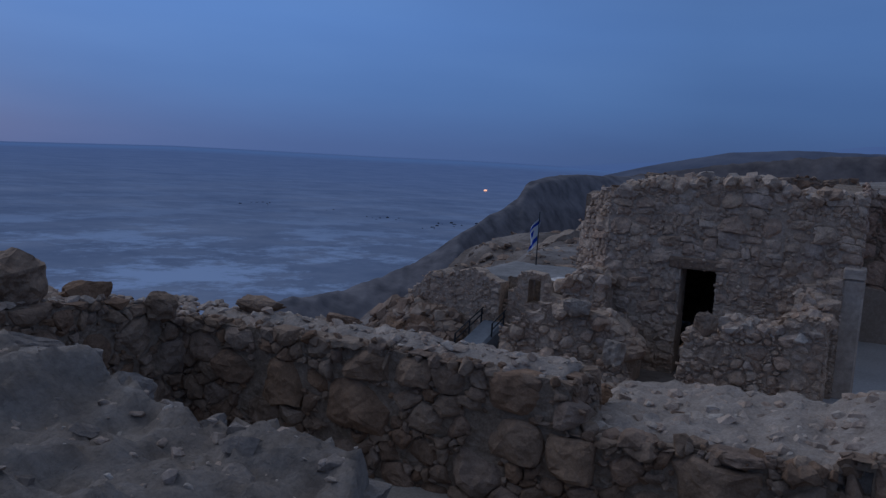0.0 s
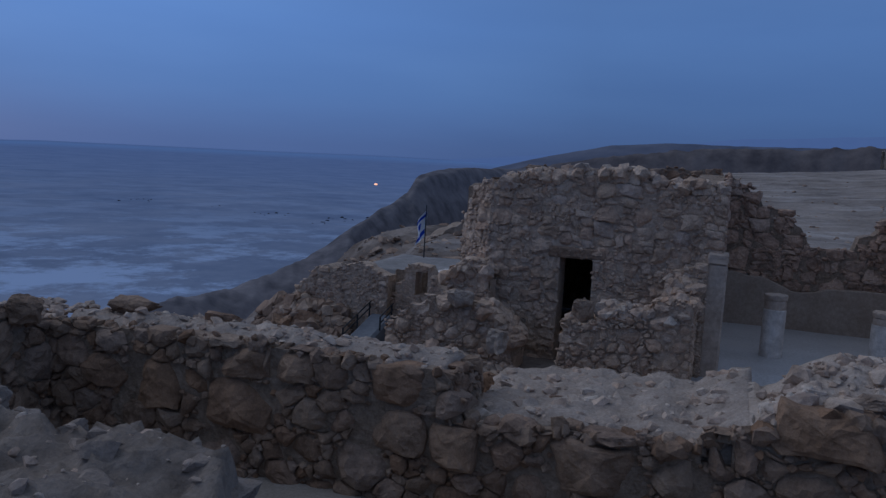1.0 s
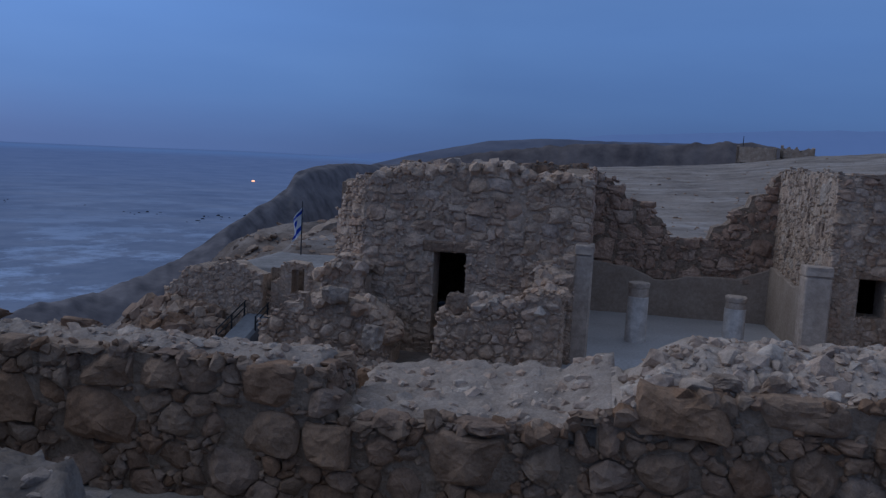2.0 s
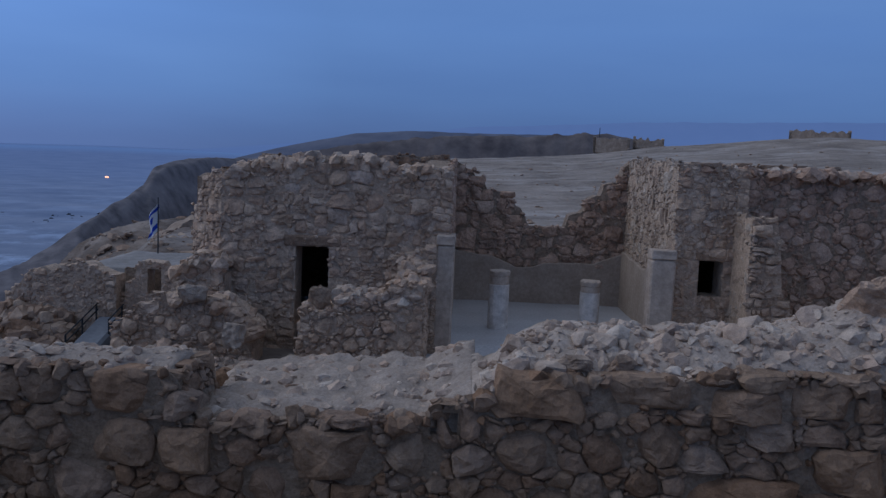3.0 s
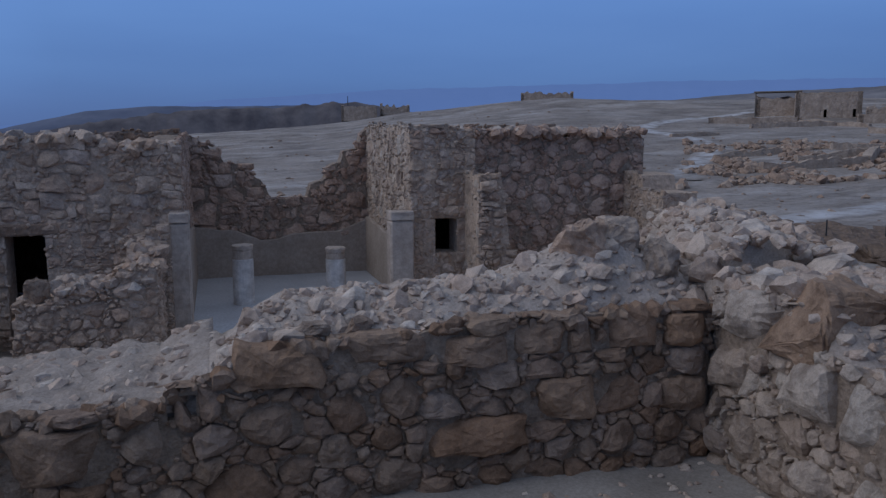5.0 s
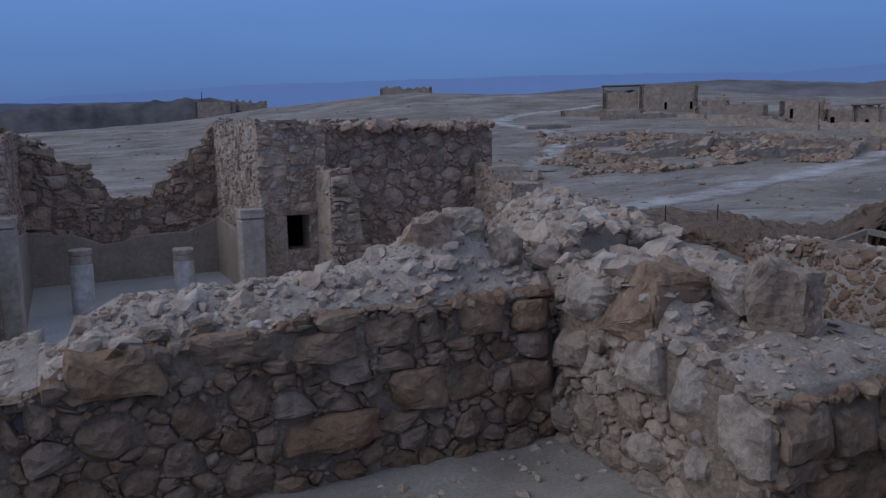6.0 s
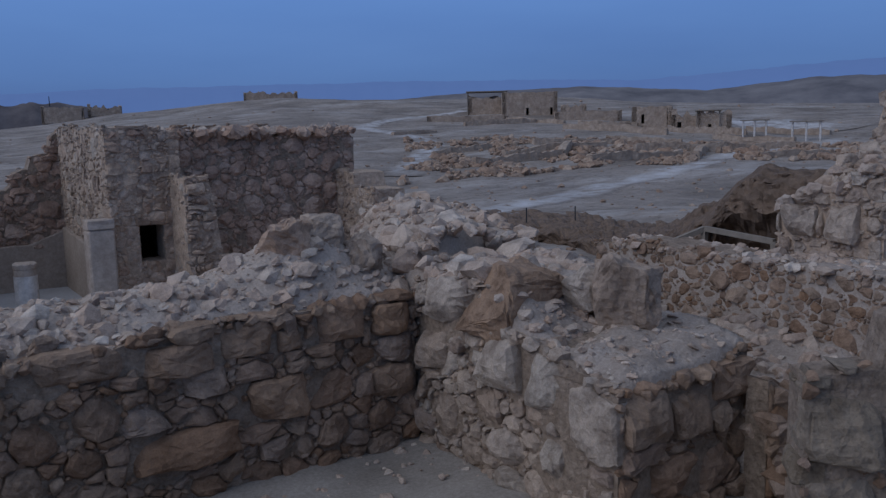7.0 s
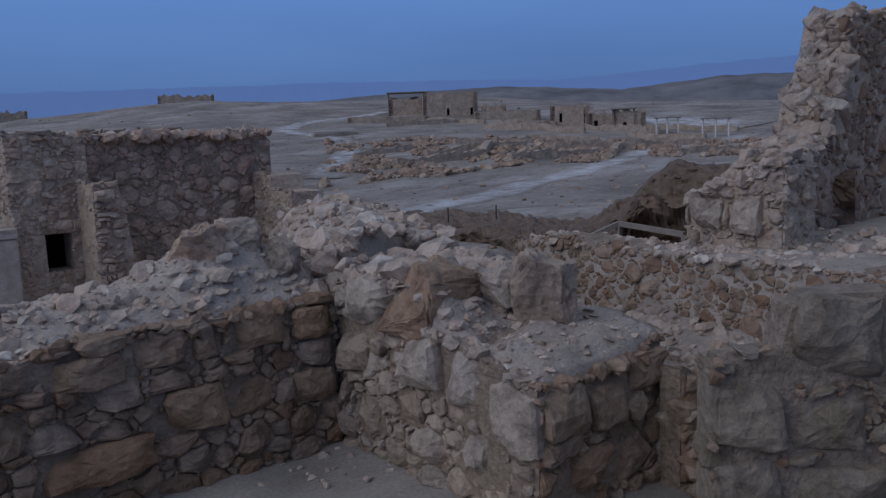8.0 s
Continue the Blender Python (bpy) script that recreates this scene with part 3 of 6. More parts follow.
def lie(x, y):
    """Height of the plateau and of the flank that falls to the plain."""
    d = math.hypot(x, y)
    az = math.degrees(math.atan2(y, x))
    amp = 15.5 * float(np.interp(az, (20, 26, 40, 46, 53, 58, 66, 72, 76, 82, 100, 113), (0.5, 0.62, 0.78, 0.92, 0.95, 0.95, 1.0, 0.85, 0.75, 0.55, 0.22, 0.0)))
    z = -4.25 + amp * smooth(45, 260, d) - 0.012 * max(0, d - 270)
    z += (0.9 * fbm(x * 0.02, y * 0.02, 1.5) * smooth(30, 90, d) + 0.18 * fbm(x * 0.2, y * 0.2, 4.0, 4) * smooth(20, 40, d))
    s = (-4.5 - y / 3.0 - x) * 0.949 + 2.0 * fbm(x * 0.06, y * 0.06, 7.0)
    if s > -7 and d > 24:
        z -= 0.022 * (min(s, 0) + 7) ** 2
    if az > 92 and d > 26:
        q = 3.6 * fbm(x * 0.06, y * 0.06, 3.3, 4)
        z += (0.45 * (math.floor(q) + smooth(0.35, 0.65, q - math.floor(q))) + 0.5 * abs(fbm(x * 0.35, y * 0.35, 1.1, 4))) * smooth(92, 99, az) * smooth(26, 40, d)
    if s > 0:
        z -= 0.71 * s + 0.1 * s * fbm(x * 0.03, y * 0.03, 2.2) + 1.0 * fbm(x * 0.15, y * 0.15, 9.0) * min(1, s / 4)
    z -= 0.16 * max(0, d - 50) * smooth(97, 105, az)
    z -= 3.7 * math.exp(-((x + 11.4) / 3.2) ** 2 - ((y - 19.3) / 4.4) ** 2)
    if y < 14.2 and x < 8.8:
        z -= 1.15 * (1 - smooth(10.9, 14.2, y))
    elif y < 16:
        z += (0.35 - 1.5 * smooth(12.6, 10.8, x) * smooth(11.0, 9.5, y)) * (1 - smooth(12, 16, y))
    return max(z, -62.0)


def polar_sheet(name, rs, azs, h, mat, soft=True):
    V = [(r * math.cos(radians(a)), r * math.sin(radians(a)), h(r, a)) for r in rs for a in azs]
    n = len(azs)
    F = [[j * n + i, (j + 1) * n + i, (j + 1) * n + i + 1, j * n + i + 1] for j in range(len(rs) - 1) for i in range(n - 1)]
    return piece(name, V, [q[::-1] for q in F], mat, smooth=soft)


rs = [0.01 + 0.55 * 1.0 * i for i in range(40)]
while rs[-1] < 900:
    rs.append(rs[-1] * 1.022)
ground = polar_sheet("ground", rs, [i * 0.75 for i in range(481)], lambda r, a: lie(r * math.cos(radians(a)), r * math.sin(radians(a))), GROUND)
tagged(ground, "dusty beige desert plateau with scattered stones and steep flank", "ground", "", "structure")


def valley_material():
    m, nt, b, co = base_material("painted_haze_plain", 1.0)
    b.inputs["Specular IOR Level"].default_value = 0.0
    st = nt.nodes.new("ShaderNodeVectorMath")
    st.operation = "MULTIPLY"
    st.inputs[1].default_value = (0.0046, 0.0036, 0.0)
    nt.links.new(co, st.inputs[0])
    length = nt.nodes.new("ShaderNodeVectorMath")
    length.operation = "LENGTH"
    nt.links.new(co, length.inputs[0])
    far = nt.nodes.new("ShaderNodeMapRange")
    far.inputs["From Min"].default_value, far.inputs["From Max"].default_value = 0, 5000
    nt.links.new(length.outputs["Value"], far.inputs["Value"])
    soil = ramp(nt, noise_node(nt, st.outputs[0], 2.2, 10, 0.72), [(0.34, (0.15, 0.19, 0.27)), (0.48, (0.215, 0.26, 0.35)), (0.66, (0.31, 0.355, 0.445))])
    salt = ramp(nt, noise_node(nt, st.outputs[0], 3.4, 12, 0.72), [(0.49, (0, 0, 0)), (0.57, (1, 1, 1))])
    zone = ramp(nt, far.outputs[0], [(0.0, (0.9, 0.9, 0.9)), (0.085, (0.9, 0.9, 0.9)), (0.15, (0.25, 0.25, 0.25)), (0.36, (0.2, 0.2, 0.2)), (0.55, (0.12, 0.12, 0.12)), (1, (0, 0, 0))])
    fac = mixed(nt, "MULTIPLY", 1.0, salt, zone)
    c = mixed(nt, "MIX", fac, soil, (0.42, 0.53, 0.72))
    # Haze in the air is painted into the colour, stronger with distance.
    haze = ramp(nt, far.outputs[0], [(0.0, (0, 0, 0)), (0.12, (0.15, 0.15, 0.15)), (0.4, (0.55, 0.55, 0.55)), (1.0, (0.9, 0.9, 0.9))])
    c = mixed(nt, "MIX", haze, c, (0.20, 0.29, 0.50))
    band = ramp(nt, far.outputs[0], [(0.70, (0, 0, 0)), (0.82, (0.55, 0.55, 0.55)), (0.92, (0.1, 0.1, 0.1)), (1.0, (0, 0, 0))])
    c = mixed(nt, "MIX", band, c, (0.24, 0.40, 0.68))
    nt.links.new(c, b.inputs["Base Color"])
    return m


far_edge = lambda a: float(np.interp(a, (60, 100, 115, 122, 136, 146, 165, 190), (0.2, 0.25, 0.2, 0.06, -0.1, -0.5, -0.7, -0.7)))
plain_r = [60 * 1.07 ** i for i in range(66)]
plain_r[-1] = 4930
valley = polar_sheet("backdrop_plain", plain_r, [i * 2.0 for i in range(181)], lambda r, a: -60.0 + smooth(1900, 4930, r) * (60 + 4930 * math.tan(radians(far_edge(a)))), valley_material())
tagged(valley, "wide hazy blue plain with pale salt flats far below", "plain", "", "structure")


def hill_material(name, dark, light, haze):
    m, nt, b, co = base_material(name, 1.0)
    b.inputs["Specular IOR Level"].default_value = 0.0
    c = ramp(nt, noise_node(nt, co, haze, 8, 0.65), [(0.3, dark), (0.7, light)])
    nt.links.new(c, b.inputs["Base Color"])
    return m


def ridge(name, near, far, a0, a1, crest, mat, rough, label, seed, z0=-60.0, rows=14, cliff=0.0, jag=0.0):
    """A range of hills between two distances, its crest given as an elevation angle by bearing."""
    V, n = [], int((a1 - a0) / 0.18) + 1
    for j in range(rows + 4):
        k = j / (rows - 1)
        for i in range(n):
            a = a0 + (a1 - a0) * i / (n - 1)
            r0, r1 = (near(a), far(a)) if callable(near) else (near, far)
            r = r0 + (r1 - r0) * k
            zc = r1 * math.tan(radians(crest(a)))
            up = (1 - cliff) * smooth(0, 1, min(k, 1)) + cliff * smooth(0.80, 0.97, k) if k <= 1 else 1 - 0.4 * (k - 1) * 3
            bump = rough * (zc - z0) * fbm(a * 0.35, k * 5.0, seed, 4) * (0.06 + 0.94 * math.sin(math.pi * min(1, k)) ** 1.5)
            V.append((r * math.cos(radians(a)), r * math.sin(radians(a)), z0 + (zc - z0) * up + bump + 0.02 * zc * fbm(a * 0.7, seed, 2.0 + 4 * k, 4) + jag * smooth(0.6, 1.0, k) * fbm(a * 0.9, seed, k * 6.0, 5)))
    F = [[j * n + i, j * n + i + 1, (j + 1) * n + i + 1, (j + 1) * n + i] for j in range(rows + 3) for i in range(n - 1)]
    return tagged(piece(name, V, F, mat, smooth=True), label, "hills", "", "structure")


def bearing(*pts):
    xs, ys = [p[0] for p in pts], [p[1] for p in pts]
    return lambda a: float(np.interp(a, xs, ys))


# Distance haze is painted into all these hill colours except DARK_CLIFF.
HAZE_GLOW_FAR = hill_material("far_hills_painted_haze_glow", (0.055, 0.08, 0.145), (0.065, 0.09, 0.155), 0.004)
HAZE_MID = hill_material("middle_hills_painted_haze", (0.12, 0.115, 0.125), (0.25, 0.235, 0.235), 0.014)
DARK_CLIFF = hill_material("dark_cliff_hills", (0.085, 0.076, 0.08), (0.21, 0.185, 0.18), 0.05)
HAZE_BLUE = hill_material("table_mountain_painted_haze", (0.105, 0.12, 0.165), (0.17, 0.185, 0.235), 0.01)
FLANK = hill_material("flank_painted_haze", (0.10, 0.096, 0.106), (0.24, 0.225, 0.235), 0.09)
# The farthest hills emit blue in place of haze in the air.
HAZE_GLOW_FAR.node_tree.nodes["Principled BSDF"].inputs["Emission Color"].default_value = (0.062, 0.108, 0.245, 1)
HAZE_GLOW_FAR.node_tree.nodes["Principled BSDF"].inputs["Emission Strength"].default_value = 1.0
ridge("backdrop_hills_1", 3300, 4700, -20, 125, bearing((-20, 4.4), (26, 4.1), (33, 3.8), (41, 3.35), (49, 3.6), (57, 3.7), (68, 3.6), (78, 3.35), (90, 2.6), (100, 1.2), (112, -0.1), (118, -0.75), (125, -0.95)), HAZE_GLOW_FAR, 0.03, "distant blue hills fading into haze", 3.0)
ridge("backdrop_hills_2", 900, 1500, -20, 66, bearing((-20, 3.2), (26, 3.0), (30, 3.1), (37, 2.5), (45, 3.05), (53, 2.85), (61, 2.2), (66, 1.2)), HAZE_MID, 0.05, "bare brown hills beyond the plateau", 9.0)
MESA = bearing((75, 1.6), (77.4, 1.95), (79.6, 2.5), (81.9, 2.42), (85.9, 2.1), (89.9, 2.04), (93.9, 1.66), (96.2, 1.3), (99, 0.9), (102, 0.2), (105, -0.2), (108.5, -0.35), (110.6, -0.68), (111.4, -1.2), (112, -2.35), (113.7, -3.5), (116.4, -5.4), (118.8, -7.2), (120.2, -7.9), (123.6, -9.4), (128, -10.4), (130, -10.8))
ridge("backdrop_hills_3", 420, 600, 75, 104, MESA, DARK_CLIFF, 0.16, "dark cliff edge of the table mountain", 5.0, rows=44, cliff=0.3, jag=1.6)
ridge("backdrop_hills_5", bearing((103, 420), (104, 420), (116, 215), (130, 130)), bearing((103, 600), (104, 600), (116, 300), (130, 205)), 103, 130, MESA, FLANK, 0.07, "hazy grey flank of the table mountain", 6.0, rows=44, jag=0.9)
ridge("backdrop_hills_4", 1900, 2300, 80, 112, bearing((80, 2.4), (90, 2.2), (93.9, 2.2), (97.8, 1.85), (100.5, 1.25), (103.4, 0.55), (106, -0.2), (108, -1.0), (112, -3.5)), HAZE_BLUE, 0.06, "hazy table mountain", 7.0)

# ---- sunken room in front: floor and walls ----
room = sheet("floor_room", steps(-10.9, 12.5, 0.3), steps(-1.0, 10.9, 0.3), lambda x, y: -5.02 + 0.10 * fbm(x * 0.5, y * 0.5, 2.0) + 1.1 * smooth(10.8, 12.6, x), FLOOR)
tagged(room, "bare packed earth floor of the sunken room", "floor", "", "structure")

nw_top = profile((0, -3.05), (1.5, -2.98), (7.0, -2.9), (7.15, -3.0), (7.3, -3.62), (8.5, -3.5), (10.4, -3.4), (10.75, -3.2), (11.0, -3.14), (11.2, -3.05), (11.6, -2.8), (14.0, -2.66), (18.5, -2.55), wob=0.05)
# the largest blocks: along the wall, then height
NEAR_BLOCKS = [(11.35, 12.58, -3.3, -2.65), (12.83, 14.06, -3.08, -2.65), (14.1, 15.22, -3.2, -2.78), (15.27, 16.08, -3.14, -2.65), (16.12, 16.53, -3.16, -2.78), (16.71, 17.59, -3.15, -2.51), (17.69, 18.4, -3.19, -2.64),
               (15.63, 16.56, -4.16, -3.48), (17.63, 18.42, -4.18, -3.65), (13.94, 15.5, -4.5, -3.95), (5.68, 6.85, -4.23, -3.56), (6.87, 7.62, -4.28, -3.66), (3.44, 4.21, -3.48, -3.01), (5.96, 6.92, -3.5, -2.9),
               (4.29, 5.04, -3.41, -2.95), (8.63, 9.82, -4.32, -3.55), (3.2, 4.32, -4.32, -3.5), (1.55, 2.7, -4.18, -3.38)]
near_wall = stone_wall("wall_near", (-10.4, 10.4), 0, 18.5, -5.1, nw_top, 1.3, 0.56, 11, "thick rubble wall of brown limestone blocks, ruined top", holes=[(10.56, 10.92, -3.62, -3.3)], near=300, proud=0.085, joint=0.007, recess=0.055, deep=0.3, block_mat=BROWN_BLOCK, blocks=NEAR_BLOCKS)
left_top = profile((0, -2.5), (3.2, -2.45), (4.2, -2.55), (5.0, -2.7), (6.0, -3.0), (6.2, -3.05), wob=0.05, seed=4)
left_wall = stone_wall("wall_left", (-10.35, 4.4), 90, 6.2, -5.1, left_top, 1.4, 0.62, 12, "ruined rubble wall of large limestone blocks", proud=0.07, deep=0.3)
w2_top = profile((0, -2.45), (1.2, -2.2), (1.6, -2.15), (2.0, -2.75), (2.6, -2.8), (3.2, -2.9), (4.4, -3.15), wob=0.06, seed=8)
wall2 = stone_wall("wall_cross", (8.1, 10.4), -90, 4.3, -5.1, w2_top, 2.4, 0.52, 13, "pale rubble cross wall with a broken ledge", mat=STONE_PALE, proud=0.08, deep=0.3, blocks=[(0.43, 1.58, -2.93, -2.2), (0.12, 0.8, -3.73, -2.98), (1.69, 2.59, -3.66, -2.85), (3.43, 4.4, -4.12, -3.15), (2.7, 3.37, -3.7, -2.9)])
stone_wall("wall_cross_end", (8.1, 6.0), 0, 2.5, -5.1, profile((0, -3.15), (1.0, -3.2), (1.7, -3.1), (2.5, -3.0), wob=0.05, seed=2), 1.6, 0.62, 14, "broken end of the pale cross wall", mat=STONE, proud=0.08, deep=0.3, parent=wall2, blocks=[(0.05, 0.87, -3.87, -3.2), (0.92, 1.69, -3.95, -3.12), (1.71, 2.45, -3.65, -3.04), (0.3, 1.44, -4.75, -4.1)])


def top_cover(name, x0, x1, y0, y1, h, skirt, label, d=0.09, mat=None):
    ob = sheet(name, steps(x0, x1, d), steps(y0, y1, d), h, mat or DUST, skirt)
    return tagged(ob, label, "wall top", "", "structure")


def nw_cover(x, y):
    k = (y - 10.45) / 1.2
    u = x + 10.4
    z = nw_top(max(0, min(18.5, u))) + 0.02
    if u < 7.2:
        z += 0.10 * math.sin(min(1, max(0, k)) * math.pi) - 0.06 * max(0, k)
    elif u < 11.2:
        z += 0.10 * max(0, k) - 0.1 * max(0, y - 12.6)
    else:
        e = smooth(11.1, 12.4, u)
        z += e * (0.38 * smooth(0.0, 0.9, k)) + 0.75 * math.exp(-((x - 6.7) / 0.9) ** 2 - ((y - 11.6) / 0.6) ** 2)
    edge = 0.10 * smooth(10.85, 10.62, y)
    return z + 0.08 * fbm(x * 1.3, y * 1.3, 5.0) + 0.06 * fbm(x * 4, y * 4, 1.0) + 0.035 * abs(fbm(x * 9, y * 9, 3.0, 3)) - edge


top_cover("wall_top_1", -10.25, -3.35, 10.62, 11.7, nw_cover, -4.6, "dusty stony top of the rubble wall")
top_cover("wall_top_2", -3.05, 0.75, 10.62, 13.2, nw_cover, -4.8, "low worn earth and stone top of the wall")
top_cover("wall_top_3", 0.7, 8.5, 10.62, 12.2, nw_cover, -4.6, "rubble-strewn top of the wall", mat=DUST_PALE)


stone_wall("wall_step", (-3.16, 10.5), 90, 1.3, -4.6, profile((0, -2.95), (1.3, -2.9), wob=0.05), 0.15, 0.5, 17, "broken step in the wall", parent=near_wall, proud=0.07, deep=0.2)


def w2_cover(x, y):
    c = 8.1 + 0.25 * max(0, y - 10.4)
    if y < 7.4:
        z = -3.02 + 0.1 * (x - 8.1) + 0.10 * smooth(6.0, 7.2, y)
    else:
        z = -2.9 + 0.75 * smooth(7.3, 8.6, y) + 0.0 * c
    z += 0.15 * smooth(10, 16, y) - 0.14 * smooth(8.42, 8.15, x) - 0.12 * smooth(6.35, 6.06, y)
    return z + 0.09 * fbm(x * 1.1, y * 1.1, 6.0) + 0.06 * fbm(x * 3.5, y * 3.5, 2.0)


top_cover("wall_top_4", 8.17, 10.55, 6.08, 11.2, w2_cover, -4.6, "dusty ledge of the cross wall")


def w2_back(x, y):
    k = (y - 10.3) / 6.7
    lo, hi = 8.2 + 2.8 * k, 10.6 + 3.2 * k
    z = -1.98 + 0.1 * k + 0.3 * math.exp(-((x - lo - 0.8) / 0.8) ** 2)
    if x < lo:
        z -= 1.6 * (lo - x)
    if x > hi:
        z -= 1.6 * (x - hi)
    return max(-4.4, z + 0.14 * fbm(x * 0.9, y * 0.9, 6.0) + 0.08 * fbm(x * 3, y * 3, 2.0))


top_cover("wall_top_5", 7.4, 15.2, 11.0, 17.2, w2_back, -4.6, "collapsed wall top heaped with rubble", 0.2, DUST_PALE)

# pier on the near side of the passage
pier = stone_wall("wall_pier", (8.06, 3.7), -40, 2.6, -5.1, profile((0, -2.36), (0.66, -2.25), (0.72, -1.8), (1.14, -1.68), (2.6, -1.7), wob=0.03, seed=3), 0.5, 0.45, 15, "pier of big brown limestone blocks beside the passage", mat=PIER, proud=0.07, deep=0.3,
                  blocks=[(0.0, 0.69, -3.2, -2.32), (0.74, 1.72, -2.62, -1.72), (0.74, 1.5, -3.3, -2.7), (0.0, 0.7, -4.1, -3.28), (0.75, 1.8, -4.2, -3.38), (1.76, 2.5, -2.8, -1.75)])

stone_wall("wall_pier_end", (8.38, 4.08), -130, 0.5, -5.1, profile((0, -2.4), (0.5, -2.36), wob=0.02), 0.3, 0.8, 16, "", mat=PIER, proud=0.07, deep=0.2, parent=pier, core=False)

# terrace under the viewer and the rubble bank before it
def terrace(x, y):
    edge = 2.2 + 2.3 * smooth(-1.6, -2.9, x) + 0.35 * fbm(x * 0.8, 2.0, 1.0) + 0.25 * fbm(x * 2.6, 5.0, 1.0)
    z = -1.82 - 0.06 * max(0, y) + 0.22 * smooth(-4.9, -5.8, x) * smooth(2.0, 4.2, y)
    z += 0.16 * fbm(x * 0.8, y * 0.8, 3.0) + 0.11 * fbm(x * 2.5, y * 2.5, 8.0) + 0.09 * abs(fbm(x * 6, y * 6, 2.0, 4)) + 0.10 * smooth(0.05, 0.22, fbm(x * 1.7, y * 1.7, 14.0, 3))
    return max(-5.2, z - 3.0 * max(0, y - edge)) if y > edge else z


bank = sheet("terrace", steps(-10.3, 4.2, 0.08), steps(-3.0, 6.2, 0.08), terrace, BANK, -5.2)
tagged(bank, "dusty rubble terrace of broken stone and earth", "terrace", "", "structure")

def plaster_sheet(name, at, heading, L, topline, n, label):
    """Old plaster with a wavy broken upper edge."""
    a = radians(heading)
    ux, uy = math.cos(a), math.sin(a)
    nx, ny = uy, -ux
    us = steps(0, L, 0.08)
    V, F = [], []
    for u in us:
        t = topline(u)
        for z, k in ((-4.15, n), (t - 0.03, n + 0.004 * fbm(u * 3, 1, 1)), (t, n - 0.02), (t, n - 0.10)):
            V.append((at[0] + ux * u + nx * k, at[1] + uy * u + ny * k, z))
    for i in range(len(us) - 1):
        for j in range(3):
            F.append([i * 4 + j, (i + 1) * 4 + j, (i + 1) * 4 + j + 1, i * 4 + j + 1])
    return tagged(piece(name, V, F, PLASTER), label, "plaster", "", "structure")


# ---- two-room building ----
hut_top = profile((0, -0.45), (0.5, -0.2), (1.2, -0.12), (3.0, -0.05), (3.6, -0.25), (5.0, -0.1), wob=0.16, seed=6, freq=2.6)
hut = stone_wall("wall_hut_front", (-4.85, 17.5), 0, 5.05, -4.6, hut_top, 0.75, 0.44, 21, "front wall of a roofless stone hut with a low doorway", holes=[(1.66, 2.40, -4.65, -1.92)], mat=STONE_MID, stray=0.8, proud=0.055, joint=0.006, recess=0.012, core_mat=MORTAR_PALE, deep=0.12, near=290, squared=True)
stone_wall("wall_hut_broken", (-5.75, 18.3), -42, 1.2, -4.15, profile((0, -1.4), (0.45, -0.55), (1.2, -0.25), wob=0.12, seed=1), 0.9, 0.36, 22, "", mat=STONE_MID, stray=0.8, proud=0.055, joint=0.006, recess=0.012, core_mat=MORTAR_PALE, deep=0.2, parent=hut, squared=True)
stone_wall("wall_hut_side", (0.2, 17.64), 90, 6.1, -4.15, profile((0, -0.1), (2, 0.02), (6.2, 0.1), wob=0.08), 0.7, 0.42, 23, "", mat=STONE_ROSE, proud=0.045, joint=0.009, recess=0.02, deep=0.12, parent=hut, squared=True)
stone_wall("wall_hut_back", (-5.6, 23.7), 0, 5.6, -4.15, profile((0, 0.0), (5.6, 0.25), wob=0.10), 0.7, 0.45, 24, "", proud=0.045, joint=0.009, recess=0.02, deep=0.12, parent=hut)
stone_wall("wall_hut_left", (-4.95, 18.3), 90, 5.4, -4.15, profile((0, -0.5), (5.4, -0.2), wob=0.1), 0.7, 0.5, 25, "", proud=0.045, joint=0.009, recess=0.02, deep=0.12, parent=hut)
# Unseen slab added below the wall tops to keep the doorway dark.
V, F = box_data(-5.3, -0.4, 18.2, 23.7, -0.75, -0.5)
tagged(piece("shade_slab_hut", V, F, MORTAR), "added unseen slab that keeps the room dark", "roof", "", "structure")
V, F = box_data(-3.45, -2.2, 17.45, 18.2, -1.93, -1.70, random.Random(2), 0.012)
piece("lintel", V, F, STONE, hut, "long stone lintel over the doorway")

back_top = profile((0, 0.1), (0.55, -0.1), (0.62, -0.3), (0.9, -0.4), (1.0, -0.68), (1.7, -0.8), (1.78, -1.1), (2.05, -1.2), (2.15, -1.55), (2.35, -1.7), (3.35, -1.72), (3.42, -1.35), (3.85, -1.28), (3.92, -0.82), (4.32, -0.75), (4.4, -0.38), (4.88, -0.3), (4.97, 0.15), (5.2, 0.3), wob=0.07, seed=9, freq=3.0)
hall = stone_wall("wall_hall_back", (0.15, 23.7), 0, 5.2, -4.15, back_top, 0.7, 0.58, 31, "broken rear wall of the hall, dark masonry over plaster", mat=STONE_ROSE, proud=0.05, joint=0.009, recess=0.02, deep=0.12, near=200, squared=True)
right_top = profile((0, 0.35), (3, 0.3), (5.5, 0.25), wob=0.08, seed=7)
side = stone_wall("wall_hall_side", (5.25, 23.75), -90, 5.55, -4.15, right_top, 0.6, 0.40, 32, "pale stone side wall of the hall with plaster remains", mat=STONE_PALE, proud=0.028, joint=0.014, recess=0.01, core_mat=MORTAR_PALE, deep=0.1, near=200, squared=True)


